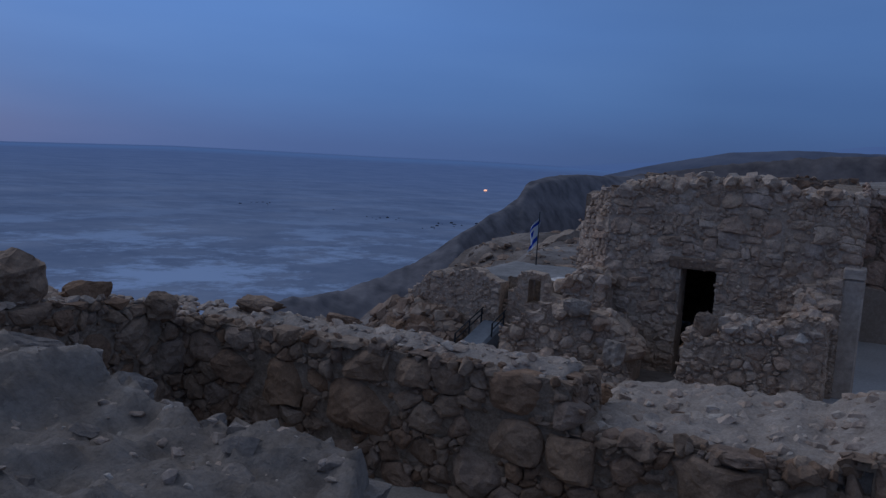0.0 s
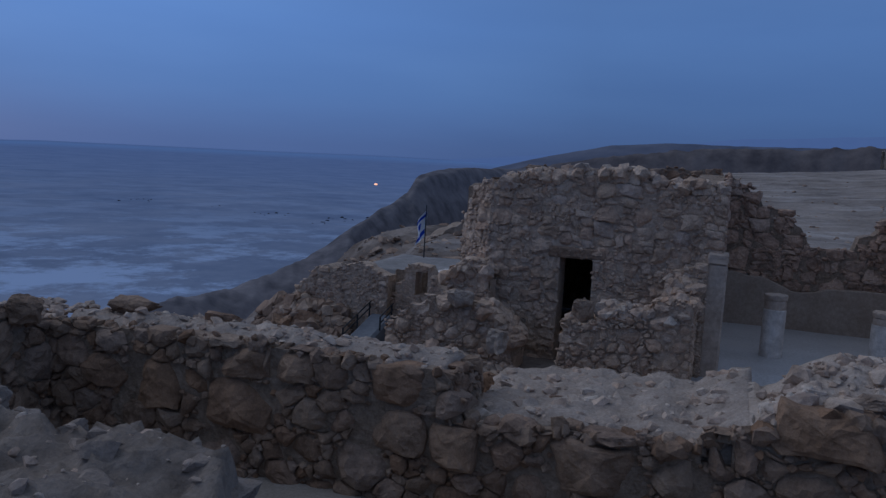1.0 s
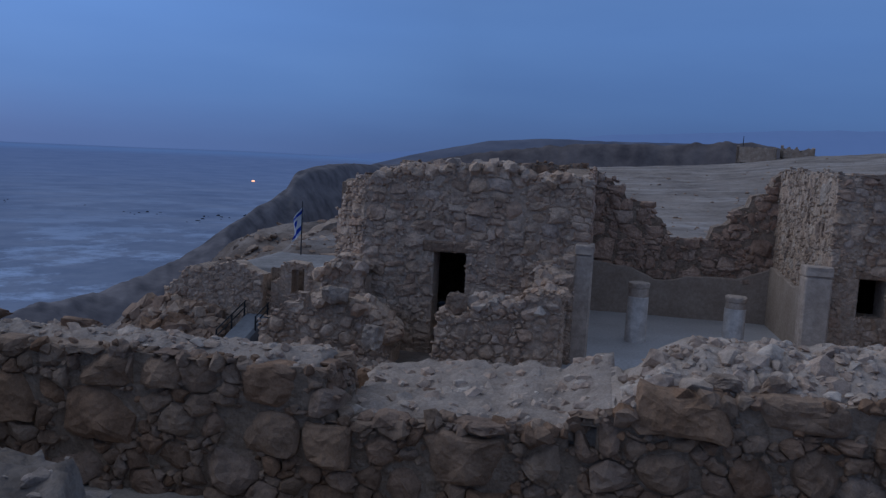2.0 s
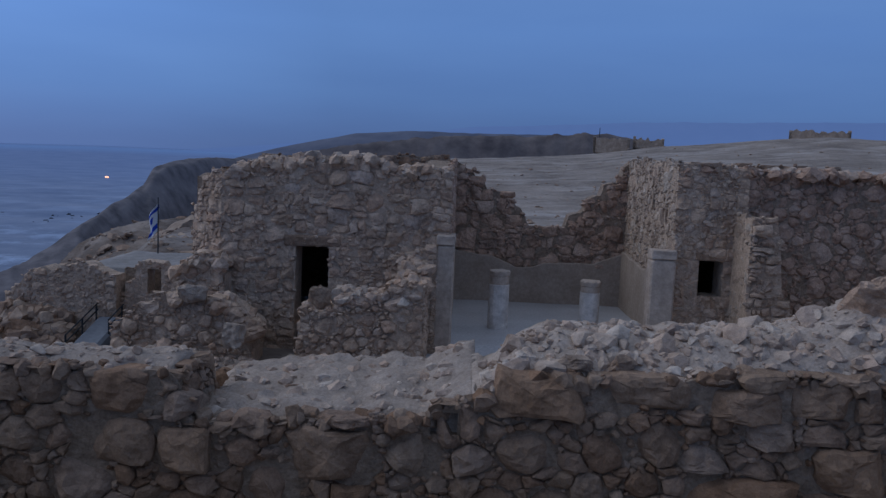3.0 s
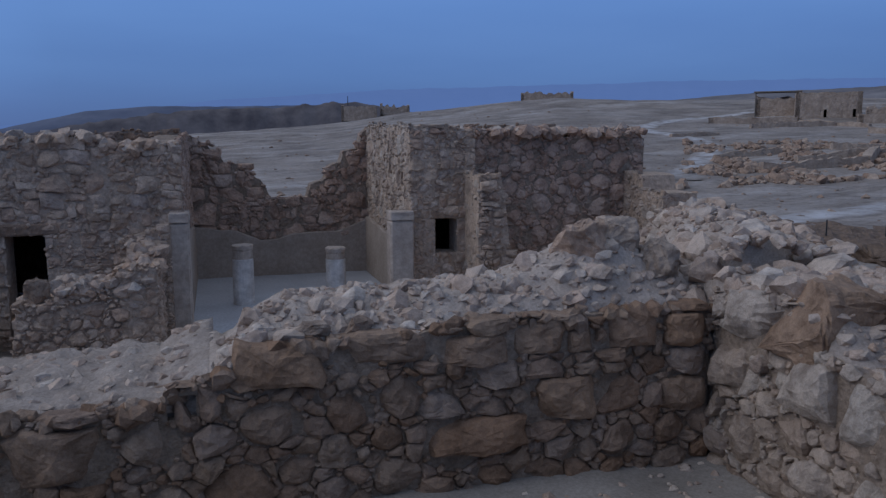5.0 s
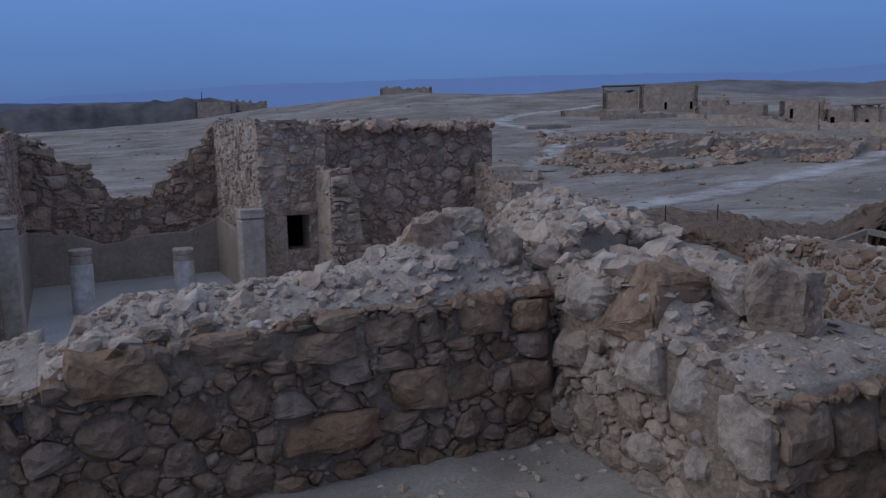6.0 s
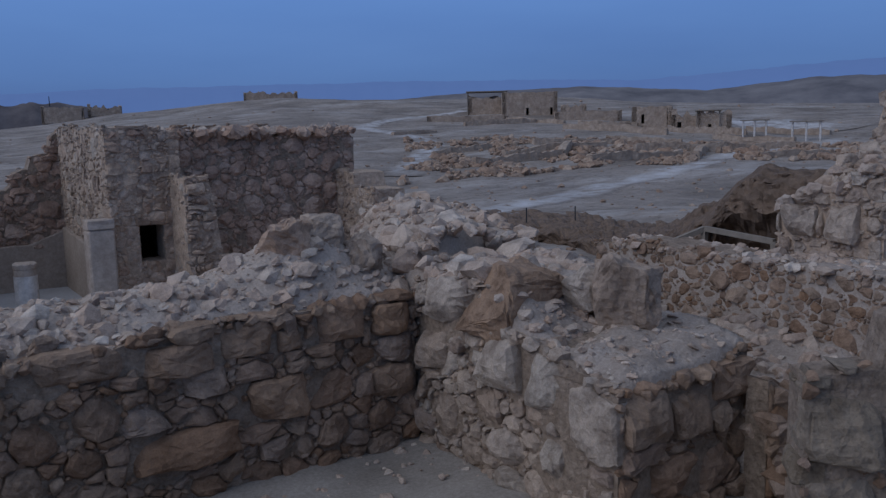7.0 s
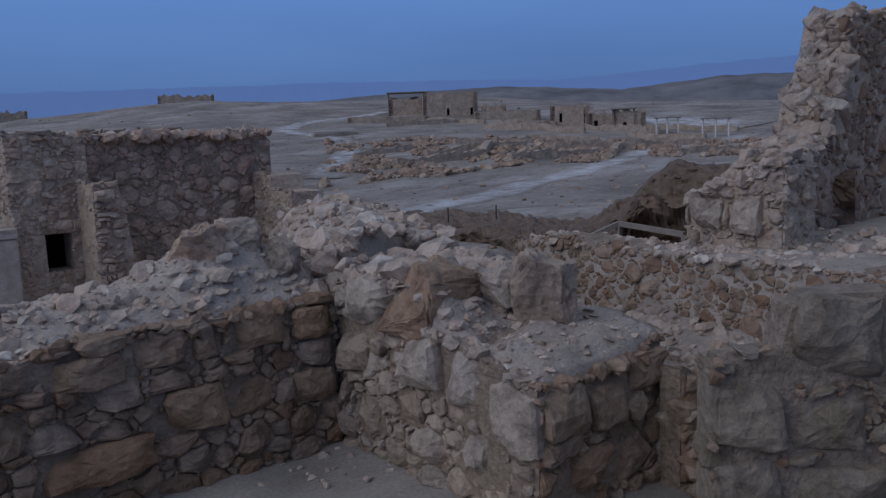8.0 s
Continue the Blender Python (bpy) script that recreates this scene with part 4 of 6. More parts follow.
plaster_sheet("trim_plaster_1", (0.2, 23.7), 0, 5.05, profile((0, -2.5), (0.7, -2.62), (1.1, -2.62), (1.9, -2.95), (2.4, -2.92), (2.8, -2.8), (4.2, -2.75), (5.05, -2.4), wob=0.03, freq=2), 0.09, "smooth grey-brown plaster on the rear wall")
plaster_sheet("trim_plaster_2", (0.2, 17.9), 90, 5.8, profile((0, -2.0), (5.8, -2.5), wob=0.05), 0.09, "smooth grey-brown plaster on the hut's side wall")
plaster_sheet("trim_plaster_3", (5.25, 23.6), -90, 5.3, profile((0, -2.35), (3, -2.5), (5.3, -2.1), wob=0.08), 0.09, "cracked plaster on the hall's side wall")

hall_floor = sheet("floor_hall", steps(-0.6, 5.9, 0.25), steps(13.8, 23.8, 0.25), lambda x, y: -4.0 - 0.12 * smooth(17.6, 17.4, y) + 0.015 * fbm(x, y, 1.0), HALLFLOOR, -4.5)
tagged(hall_floor, "smooth pale grey hall floor with a low step", "floor", "", "structure")

block = stone_wall("wall_block_front", (5.25, 18.2), 0, 1.6, -4.15, profile((0, 0.3), (1.6, 0.15), wob=0.18, seed=5, freq=2.4), 0.7, 0.40, 41, "front wall of a stone room with a small dark window", holes=[(0.60, 1.15, -2.76, -1.92)], mat=STONE_MID, stray=0.8, proud=0.055, joint=0.006, recess=0.012, core_mat=MORTAR_PALE, deep=0.12, near=150, squared=True)
# Rosy brown stone; shade of the recess is also put into its darker tone.
stone_wall("wall_block_right", (6.85, 18.5), 0, 4.65, -4.15, profile((0, 0.15), (1.5, 0.05), (4.65, 0.02), wob=0.2, seed=2, freq=2.4), 0.7, 0.42, 42, "", mat=STONE_ROSE, stray=0.8, proud=0.055, joint=0.006, recess=0.012, core_mat=MORTAR, deep=0.12, parent=block, near=220)
stone_wall("wall_block_end", (11.5, 18.55), 90, 5.5, -4.15, profile((0, 0.0), (5.5, 0.1), wob=0.1), 0.7, 0.5, 43, "", proud=0.04, deep=0.12, parent=block)
stone_wall("wall_block_back", (5.3, 23.9), 0, 6.2, -4.15, profile((0, 0.2), (6.2, 0.35), wob=0.15), 0.7, 0.5, 44, "", proud=0.04, deep=0.12, parent=block)
# Another added slab, out of sight, so the window stays dark.
V, F = box_data(5.9, 11.3, 18.9, 23.8, -0.75, -0.5)
tagged(piece("shade_slab_block", V, F, MORTAR), "added unseen slab that keeps the room dark", "roof", "", "structure")
V, F = box_data(5.78, 6.52, 18.16, 18.9, -1.93, -1.78, random.Random(3), 0.01)
piece("lintel", V, F, STONE, block, "stone lintel over the window")
# stepped buttress beside the window
stone_wall("wall_buttress", (6.58, 17.1), 0, 0.95, -4.15, profile((0, -0.85), (0.55, -0.88), (0.6, -1.2), (0.66, -1.6), (0.72, -2.2), (0.76, -2.62), (0.95, -2.7), wob=0.05, freq=3), 1.2, 0.36, 45, "ragged buttress wall", mat=STONE_MID, proud=0.09, recess=0.02, core_mat=MORTAR_PALE, deep=0.15, squared=True)
# Light on this left-facing side is put into paler stone than the front's.
stone_wall("wall_buttress_side", (6.58, 18.25), -90, 1.15, -4.15, profile((0, -0.8), (1.15, -0.86), wob=0.02), 0.2, 0.5, 46, "smooth side of the buttress, its light painted as paler stone", mat=STONE_PALE, proud=0.01, joint=0.008, deep=0.05)
stone_wall("wall_return", (10.95, 16.6), 0, 1.25, -4.15, profile((0, -1.3), (0.6, -1.4), (0.65, -1.7), (1.25, -1.75), wob=0.05), 2.1, 0.38, 47, "stepped return wall of pale stones", mat=STONE_PALE, proud=0.05, recess=-0.004, core_mat=MORTAR_PALE, deep=0.12)
stone_wall("wall_return_side", (10.95, 18.5), -90, 1.9, -4.15, profile((0, -0.9), (0.9, -0.95), (0.95, -1.3), (1.9, -1.35), wob=0.04), 0.9, 0.38, 48, "stepped side of the return wall", mat=STONE_PALE, proud=0.05, recess=-0.004, core_mat=MORTAR_PALE, deep=0.12)


def pilaster(x0, x1, y0, y1, z1, label):
    V, F = join([box_data(x0, x1, y0, y1, -4.15, z1 - 0.22, random.Random(4), 0.006, 2), box_data(x0, x1 + 0.004, y0 - 0.004, y1, z1 - 0.215, z1, random.Random(6), 0.012, 2)])
    return tagged(piece("pilaster", V, F, PILASTER), label, "pilaster", "pilasters of the hall")


pilaster(-0.08, 0.315, 17.2, 17.98, -1.54, "pale plastered pilaster at the hall's opening")
pilaster(4.72, 5.28, 17.95, 18.4, -1.72, "pale plastered pilaster with a stone cap block")


def column(x, y, r, z1, seed, label):
    """A plastered column stump with a chipped, overhanging top drum."""
    rnd = random.Random(seed)
    hts = [-4.02, -3.5, -3.0, z1 - 0.36, z1 - 0.34, z1 - 0.16, z1 - 0.14, z1 - 0.11, z1 - 0.02, z1]
    rad = [1.0, 0.99, 0.97, 0.96, 0.92, 0.92, 0.86, 0.97, 1.02, 0.9]
    V, F, N = [], [], 24
    for h, k in zip(hts, rad):
        for s in range(N):
            a = 2 * math.pi * s / N
            q = r * k * (1 + 0.03 * fbm(math.cos(a) * 1.5, math.sin(a) * 1.5, h * 3 + seed))
            V.append((x + q * math.cos(a), y + q * math.sin(a), h + (rnd.uniform(-0.02, 0.02) if h > z1 - 0.2 else 0)))
    rows = [[[i * N + q, i * N + (q + 1) % N, (i + 1) * N + (q + 1) % N, (i + 1) * N + q] for q in range(N)] for i in range(len(hts) - 1)]
    cut = 4
    shaft = [f for r2 in rows[:cut] for f in r2]
    drum = [[k - cut * N for k in f] for r2 in rows[cut:] for f in r2] + [[(len(hts) - 1 - cut) * N + q for q in range(N)]]
    ob = tagged(piece("column", V[:(cut + 1) * N], shaft, COLUMN), label, "column", "column stumps in the hall")
    piece("top_drum", V[cut * N:], drum, PILASTER, ob, "chipped brownish top drum")
    return ob


column(1.44, 19.7, 0.255, -2.56, 1, "white plastered column stump with a cracked top")
column(3.68, 19.7, 0.250, -2.72, 2, "white plastered column stump with a chipped top")

stone_wall("wall_ledge", (-1.02, 17.12), 0, 0.97, -4.15, profile((0, -2.05), (0.2, -1.92), (0.45, -1.88), (0.88, -1.76), wob=0.06, seed=5), 0.4, 0.25, 26, "ragged masonry ledge against the hut", mat=STONE_MID, proud=0.06, recess=0.01, core_mat=MORTAR_PALE, deep=0.12, squared=True)
tagged(sheet("pavement_terrace", steps(-12.9, -8.4, 0.3), steps(27.4, 32.3, 0.3), lambda x, y: -4.10 + 0.05 * fbm(x * 0.6, y * 0.6, 2.0), PAVING, -6.5), "flat grey paved terrace below the flagpole", "pavement", "", "structure")
# ---- low walls between the room and the building ----
stub_top = profile((0, -3.75), (0.06, -3.2), (0.16, -2.9), (0.7, -2.82), (1.2, -2.68), (1.5, -2.55), (1.9, -2.45), (2.5, -2.4), wob=0.16, seed=3, freq=2.5)
stub_rise = profile((0, -2.42), (0.5, -2.35), (1.0, -2.45), (1.5, -2.2), (1.8, -2.0), wob=0.1, seed=9, freq=2.5)
stub = stone_wall("wall_stub", (-2.72, 15.4), 0, 2.5, -4.6, stub_top, 0.7, 0.29, 51, "ragged low wall stub of small stones before the doorway", proud=0.09, joint=0.02, recess=0.03, core_mat=MORTAR_PALE, mat=STONE_MID, deep=0.2)
stone_wall("wall_stub_side", (-0.22, 15.4), 90, 1.8, -4.6, stub_rise, 0.65, 0.28, 52, "", proud=0.07, recess=0.02, core_mat=MORTAR_PALE, mat=STONE_MID, deep=0.15, parent=stub)
stone_wall("wall_low_left", (-6.6, 15.9), 0, 2.9, -4.5, profile((0, -3.6), (0.5, -3.1), (1.3, -2.8), (2.2, -2.95), (2.5, -3.2), (2.75, -3.7), (2.9, -4.2), wob=0.18, seed=6, freq=2.2), 0.9, 0.30, 53, "collapsed low rubble wall beside the hut", mat=STONE_MID, core_mat=MORTAR_PALE, proud=0.08, recess=0.02, deep=0.15)
stone_wall("wall_hut_foot", (-5.6, 16.95), 0, 1.0, -4.5, profile((0, -2.7), (0.3, -2.15), (0.75, -2.0), (0.9, -2.3), (1.0, -2.8), wob=0.12, seed=12, freq=2.4), 0.7, 0.36, 55, "broken masonry heaped against the hut's corner", mat=STONE_MID, proud=0.09, recess=0.02, core_mat=MORTAR_PALE, deep=0.15)
stone_wall("wall_low_front", (-3.9, 14.0), 0, 1.4, -4.6, profile((0, -3.9), (0.7, -3.75), (1.4, -3.7), wob=0.08, seed=6), 0.5, 0.3, 54, "low row of stones at the courtyard edge", proud=0.06, recess=0.015, deep=0.15)

# ---- walls right of the cross wall ----
stone_wall("wall_far_right", (13.0, 11.2), -90, 9.2, -4.2, profile((0, -2.3), (1.2, -2.15), (5, -2.3), (9, -2.2), wob=0.08, seed=4), 0.9, 0.30, 61, "long low rubble wall of small pale stones", proud=0.06, joint=0.01, recess=0.01, core_mat=MORTAR, mat=STONE, deep=0.15, near=250)
tall_top = profile((0, -1.5), (0.25, -1.3), (0.7, -1.15), (1.3, -1.05), (1.5, -0.7), (1.75, -0.62), (1.85, -0.9), wob=0.08, seed=2, freq=2.5)
tall = stone_wall("wall_tall_foot", (14.2, 7.95), -90, 1.85, -4.2, tall_top, 1.1, 0.50, 62, "broken pale masonry at the foot of the tall wall", mat=STONE_PALE, proud=0.10, recess=0.02, core_mat=MORTAR_PALE, deep=0.2, near=250, blocks=[(0.1, 0.75, -1.95, -1.4), (0.85, 1.5, -2.0, -1.35), (0.3, 1.0, -1.38, -1.1)])
stone_wall("wall_tall_foot_end", (14.2, 6.1), 0, 1.1, -4.2, profile((0, -0.85), (0.5, -0.8), (1.1, -0.95), wob=0.1, seed=4), 0.3, 0.46, 64, "", mat=STONE_PALE, proud=0.10, deep=0.2, parent=tall, core=False)
rake_top = profile((0, -1.25), (0.3, -0.95), (1.2, -0.78), (1.95, -0.35), (2.3, 0.35), (2.7, 0.85), (2.95, 1.2), (3.15, 1.95), (3.4, 2.1), (7.0, 2.3), wob=0.14, seed=7, freq=2.5)
# The shade on this face is put into the darker STONE tones.
stone_wall("wall_tall", (15.3, 6.9), 0, 7.0, -4.2, rake_top, 1.0, 0.72, 63, "tall wall, its shade painted as darker stone, with a raking broken end", mat=STONE, proud=0.035, joint=0.008, recess=0.015, deep=0.18, core_mat=MORTAR_PALE, squared=True)
top_cover("wall_top_7", 13.0, 22.3, 0.5, 6.95, lambda x, y: -2.24 + 0.06 * fbm(x * 1.5, y * 1.5, 2.0), -4.2, "dusty flat behind the low wall", 0.2)
top_cover("wall_top_8", 13.0, 14.3, 6.95, 11.0, lambda x, y: -2.28 + 0.06 * fbm(x * 1.5, y * 1.5, 2.0), -4.2, "dusty top of the low wall", 0.2)

stone_wall("wall_gully", (10.4, 5.56), 0, 2.7, -5.1, profile((0, -3.3), (0.5, -3.55), (1.2, -3.9), (2.7, -3.75), wob=0.1, seed=3), 0.35, 0.5, 65, "broken retaining stones below the hollow", proud=0.08, recess=0.03, deep=0.2)


def gully(x, y):
    return -3.95 + 0.55 * smooth(11.0, 12.9, x) - 0.6 * smooth(6.2, 5.0, y) + 0.14 * fbm(x * 0.9, y * 0.9, 4.0) + 0.06 * fbm(x * 4, y * 4, 2.0)


tagged(sheet("ground_gully", steps(10.45, 13.1, 0.12), steps(5.6, 11.2, 0.12), gully, DUST, -5.2), "stony hollow between two rubble walls", "ground", "", "structure")
# ---- ruin and ramp at the plateau's edge ----
stone_wall("wall_ruin_edge", (-13.5, 24.0), 0, 3.45, -8.6, profile((0, -4.6), (0.35, -4.3), (0.8, -3.75), (1.2, -3.6), (1.5, -3.75), (2.4, -3.4), (2.9, -3.6), (3.45, -3.85), wob=0.12, seed=8, freq=2.6), 0.7, 0.30, 71, "ragged reddish brown ruin wall at the cliff edge", proud=0.08, recess=-0.004, core_mat=MORTAR_PALE, mat=STONE_MID, deep=0.15, squared=True)
ruin2 = stone_wall("wall_ruin_door", (-10.15, 24.3), 0, 2.6, -8.6, profile((0, -4.0), (0.5, -4.1), (0.55, -3.8), (0.7, -3.35), (1.5, -3.4), (1.55, -4.0), (2.6, -4.2), wob=0.05, seed=8), 0.6, 0.34, 72, "low ruin wall with narrow dark doorway and window slot", holes=[(0.0, 0.26, -5.1, -3.98), (0.95, 1.38, -4.4, -3.62)], proud=0.04, recess=-0.004, core_mat=MORTAR_PALE, mat=STONE_MID, deep=0.1, squared=True)
# Backing box added behind the openings so they look dark, not see-through.
V, F = box_data(-10.3, -7.4, 25.2, 25.5, -8.6, -3.75, random.Random(9), 0.03, 3)
piece("back_wall", V, F, MORTAR, ruin2)

# ---- rubble on the walls and on the ground ----
def strewn(seed, n, x0, x1, y0, y1, h, r0, r1, skew=2.2):
    rnd = random.Random(seed)
    out = []
    for _ in range(n):
        x, y = rnd.uniform(x0, x1), rnd.uniform(y0, y1)
        out.append((x, y, h(x, y), r0 + (r1 - r0) * rnd.random() ** skew))
    return out


R = random.Random(77)
scatter("rubble", strewn(1, 520, -10.3, -3.4, 10.55, 11.65, nw_cover, 0.02, 0.15, 3), R, RUBBLE, "flat broken stones strewn on the wall top", "rubble", (0.35, 0.6))
scatter("rubble", strewn(2, 1100, -3.0, 0.7, 10.6, 13.1, lambda x, y: nw_cover(x, y) - 0.05, 0.015, 0.17, 3.6), R, RUBBLE, "small stones half sunk in the low wall top", "rubble", (0.5, 0.8))
scatter("rubble", strewn(3, 1250, 0.8, 8.3, 10.5, 12.1, nw_cover, 0.02, 0.15, 2.6), R, RUBBLE, "pale angular stones heaped along the wall top", "rubble", (0.5, 0.9))
scatter("rubble", strewn(4, 220, 8.2, 10.4, 6.1, 7.5, w2_cover, 0.02, 0.10, 3), R, RUBBLE, "grit and small stones on the ledge", "rubble", (0.3, 0.6))
scatter("rubble", strewn(5, 600, 8.2, 10.4, 7.5, 10.5, w2_cover, 0.025, 0.18, 2.4), R, RUBBLE, "angular stones heaped on the cross wall", "rubble", (0.5, 0.9))
scatter("rubble", [s for s in strewn(6, 2600, 7.6, 14.6, 10.6, 17.1, w2_back, 0.025, 0.19, 2.8) if s[2] > -3.0], R, RUBBLE, "tumbled stones on the collapsed wall", "rubble", (0.5, 0.9))
scatter("rubble", [s for s in strewn(7, 900, -10.2, -1.9, 1.0, 4.9, terrace, 0.015, 0.09, 3) if s[2] > -3.2], R, RUBBLE, "small stones lying on the dusty bank", "rubble", (0.35, 0.7))
scatter("rubble", strewn(8, 260, -10.0, 8.0, 8.6, 10.35, lambda x, y: -5.05, 0.03, 0.16, 2.5), R, RUBBLE, "fallen stones along the foot of the wall", "rubble", (0.5, 0.8))
scatter("rubble", strewn(9, 500, -11.9, -10.45, 4.5, 11.6, lambda x, y: left_top(max(0, min(6, y - 4.4))) + 0.02, 0.04, 0.18), R, RUBBLE, "broken stones on the ruined wall", "rubble", (0.35, 0.7))
scatter("rubble", strewn(10, 380, -4.75, 0.1, 17.55, 18.2, lambda x, y: hut_top(max(0, min(5.05, x + 4.85))) + 0.03, 0.05, 0.20), R, RUBBLE, "loose stones on the hut's wall top", "rubble", (0.5, 0.9))
scatter("rubble", strewn(11, 260, 5.3, 11.4, 18.55, 19.1, lambda x, y: 0.12, 0.05, 0.22), R, RUBBLE, "loose stones on the room's wall top", "rubble", (0.5, 0.9))

scatter("rubble", strewn(31, 80, 0.9, 8.2, 10.65, 12.0, lambda x, y: nw_cover(x, y) - 0.05, 0.14, 0.30, 1.6), R, RUBBLE, "chunky pale stones bedded in the wall top", "rubble", (0.6, 0.95))
scatter("rubble", strewn(32, 36, 8.35, 10.3, 8.85, 10.5, lambda x, y: w2_cover(x, y) - 0.03, 0.16, 0.40, 1.5), R, RUBBLE, "chunky pale stones piled on the cross wall", "rubble", (0.6, 0.95))
scatter("rubble", [s for s in strewn(33, 130, 7.8, 12.5, 10.6, 16.5, lambda x, y: w2_back(x, y) - 0.05, 0.15, 0.42, 1.7) if s[2] > -3.1], R, RUBBLE, "chunky pale stones on the collapsed wall", "rubble", (0.6, 0.95))
crags = []
for k in range(1500):
    d, a = 27 + 110 * R.random() ** 1.5, radians(R.uniform(94, 122))
    px, py = d * math.cos(a), d * math.sin(a)
    edge = -4.5 - py / 3.0 - px
    if -8 < edge < 14 and not (-13.5 < px < -5 and py < 31):
        crags.append((px, py, lie(px, py) - 0.08, (0.06 + 0.26 * R.random() ** 2.6) * min(1.6, d / 40)))
scatter("rubble", crags, R, CRAG, "dark brown crags and boulders along the plateau's edge", "rubble", (0.4, 0.8))

ledges = []
for k in range(900):
    d, a = R.uniform(27, 56), radians(R.uniform(104, 119))
    px, py = d * math.cos(a), d * math.sin(a)
    if not (-13.5 < px < -5 and py < 33) and fbm(px * 0.3, py * 0.9, 2.0, 3) > 0.0:
        ledges.append((px, py, lie(px, py), 0.12 + 0.5 * R.random() ** 2.5))
scatter("rubble", ledges, R, BROWN_RUBBLE, "flat ledges and broken stones on the plateau's rim", "rubble", (0.25, 0.45))
scatter("rubble", strewn(34, 260, -14.6, -11.3, 22.9, 24.0, lambda x, y: -5.7 + 0.9 * (y - 22.9) - 0.35 * abs(x + 12.9), 0.1, 0.42, 2.0), R, BROWN_RUBBLE, "reddish boulders heaped against the ruin wall", "rubble", (0.6, 0.95))
scatter("rubble", strewn(35, 130, -1.95, -0.3, 15.4, 16.15, lambda x, y: -2.72, 0.07, 0.22, 1.8), R, RUBBLE, "broken stones along the wall stub's ragged top", "rubble", (0.5, 0.9))


def mound(x, y):
    a = math.exp(-((x + 5.2) / 1.3) ** 2 - ((y - 15.6) / 0.9) ** 2)
    b = math.exp(-((x + 1.4) / 1.5) ** 2 - ((y - 15.2) / 0.7) ** 2)
    c = math.exp(-((x + 0.2) / 1.2) ** 2 - ((y - 13.2) / 0.8) ** 2)
    return -4.4 + 0.5 * a + 0.45 * b + 0.35 * c + 0.12 * fbm(x * 1.2, y * 1.2, 3.0) + 0.06 * fbm(x * 4, y * 4, 1.0)


yard = sheet("courtyard", steps(-7.6, 0.9, 0.12), steps(11.6, 17.45, 0.12), mound, DUST, -5.0)
tagged(yard, "uneven dusty courtyard with heaps of earth", "ground", "", "structure")
scatter("rubble", [s for s in strewn(12, 1500, -7.4, 0.6, 12.8, 16.4, mound, 0.03, 0.20, 2.2) if s[2] > -4.35], R, RUBBLE, "rubble fallen from the low walls", "rubble", (0.5, 0.85))
scatter("rubble", strewn(13, 200, -1.95, -0.3, 15.4, 16.2, lambda x, y: -2.62, 0.04, 0.17), R, RUBBLE, "small stones on top of the wall stub", "rubble", (0.5, 0.9))

scatter("rubble", strewn(14, 500, 10.5, 12.95, 5.8, 11.0, gully, 0.04, 0.26, 2.0), R, RUBBLE, "stones fallen into the hollow between the walls", "rubble", (0.5, 0.9))
scatter("rubble", strewn(15, 420, 12.95, 14.2, 4.9, 11.0, lambda x, y: -2.26, 0.03, 0.17, 2.5), R, RUBBLE, "stones along the low wall's top", "rubble", (0.5, 0.8))
scatter("rubble", strewn(16, 160, 14.15, 15.2, 6.15, 7.9, lambda x, y: tall_top(max(0, min(1.85, 7.95 - y))) - 0.02, 0.06, 0.24, 2), R, RUBBLE, "stones on the broken wall's foot", "rubble", (0.5, 0.8))
scatter("rubble", strewn(37, 420, 15.4, 18.9, 6.85, 7.85, lambda x, y: rake_top(x - 15.3) - 0.05, 0.08, 0.30, 1.7), R, PALE_SMALL, "pale stones in the raking end of the tall wall", "rubble", (0.6, 0.95))
scatter("rubble", strewn(38, 90, 14.3, 17.5, 4.5, 6.8, lambda x, y: -2.22, 0.04, 0.2, 2.2), R, RUBBLE, "stones on the dusty flat", "rubble", (0.5, 0.8))
for n_edge, e0, e1, seed in ((60, -10.2, -3.3, 41), (44, -3.0, 0.3, 42), (70, 0.5, 8.0, 43)):
    scatter("rubble", strewn(seed, n_edge, e0, e1, 10.40, 10.66, lambda x, y: nw_top(max(0, min(18.5, x + 10.4))) - 0.03, 0.08, 0.22, 1.5), R, STONE_SMALL, "rough stones along the broken edge of the wall", "rubble", (0.6, 0.95))
scatter("rubble", strewn(44, 120, 8.1, 8.5, 6.2, 10.4, lambda x, y: w2_top(max(0, min(4.3, 10.4 - y))) - 0.05, 0.06, 0.2, 1.8), R, PALE_SMALL, "rough pale stones along the cross wall's broken edge", "rubble", (0.6, 0.95))
scatter("rubble", strewn(45, 90, 8.2, 10.5, 6.02, 6.3, lambda x, y: -3.2, 0.06, 0.2, 1.8), R, STONE_SMALL, "rough stones at the ledge's broken end", "rubble", (0.6, 0.95))
scatter("rubble", strewn(46, 55, -4.7, 0.1, 17.45, 17.7, lambda x, y: hut_top(max(0, min(5.05, x + 4.85))) - 0.02, 0.10, 0.24, 1.4), R, MID_SMALL, "squared stones left along the hut's broken top", "rubble", (0.7, 0.95))
scatter("rubble", strewn(47, 70, 5.3, 11.4, 18.2, 18.75, lambda x, y: 0.08, 0.10, 0.24, 1.4), R, ROSE_SMALL, "squared stones left along the room's broken top", "rubble", (0.7, 0.95))
scatter("rubble", strewn(48, 90, -4.6, -3.65, 15.85, 16.8, lambda x, y: -3.05 - 0.9 * max(0, x + 4.3), 0.08, 0.26, 1.5), R, MID_SMALL, "stones tumbled from the low wall's end", "rubble", (0.6, 0.95))
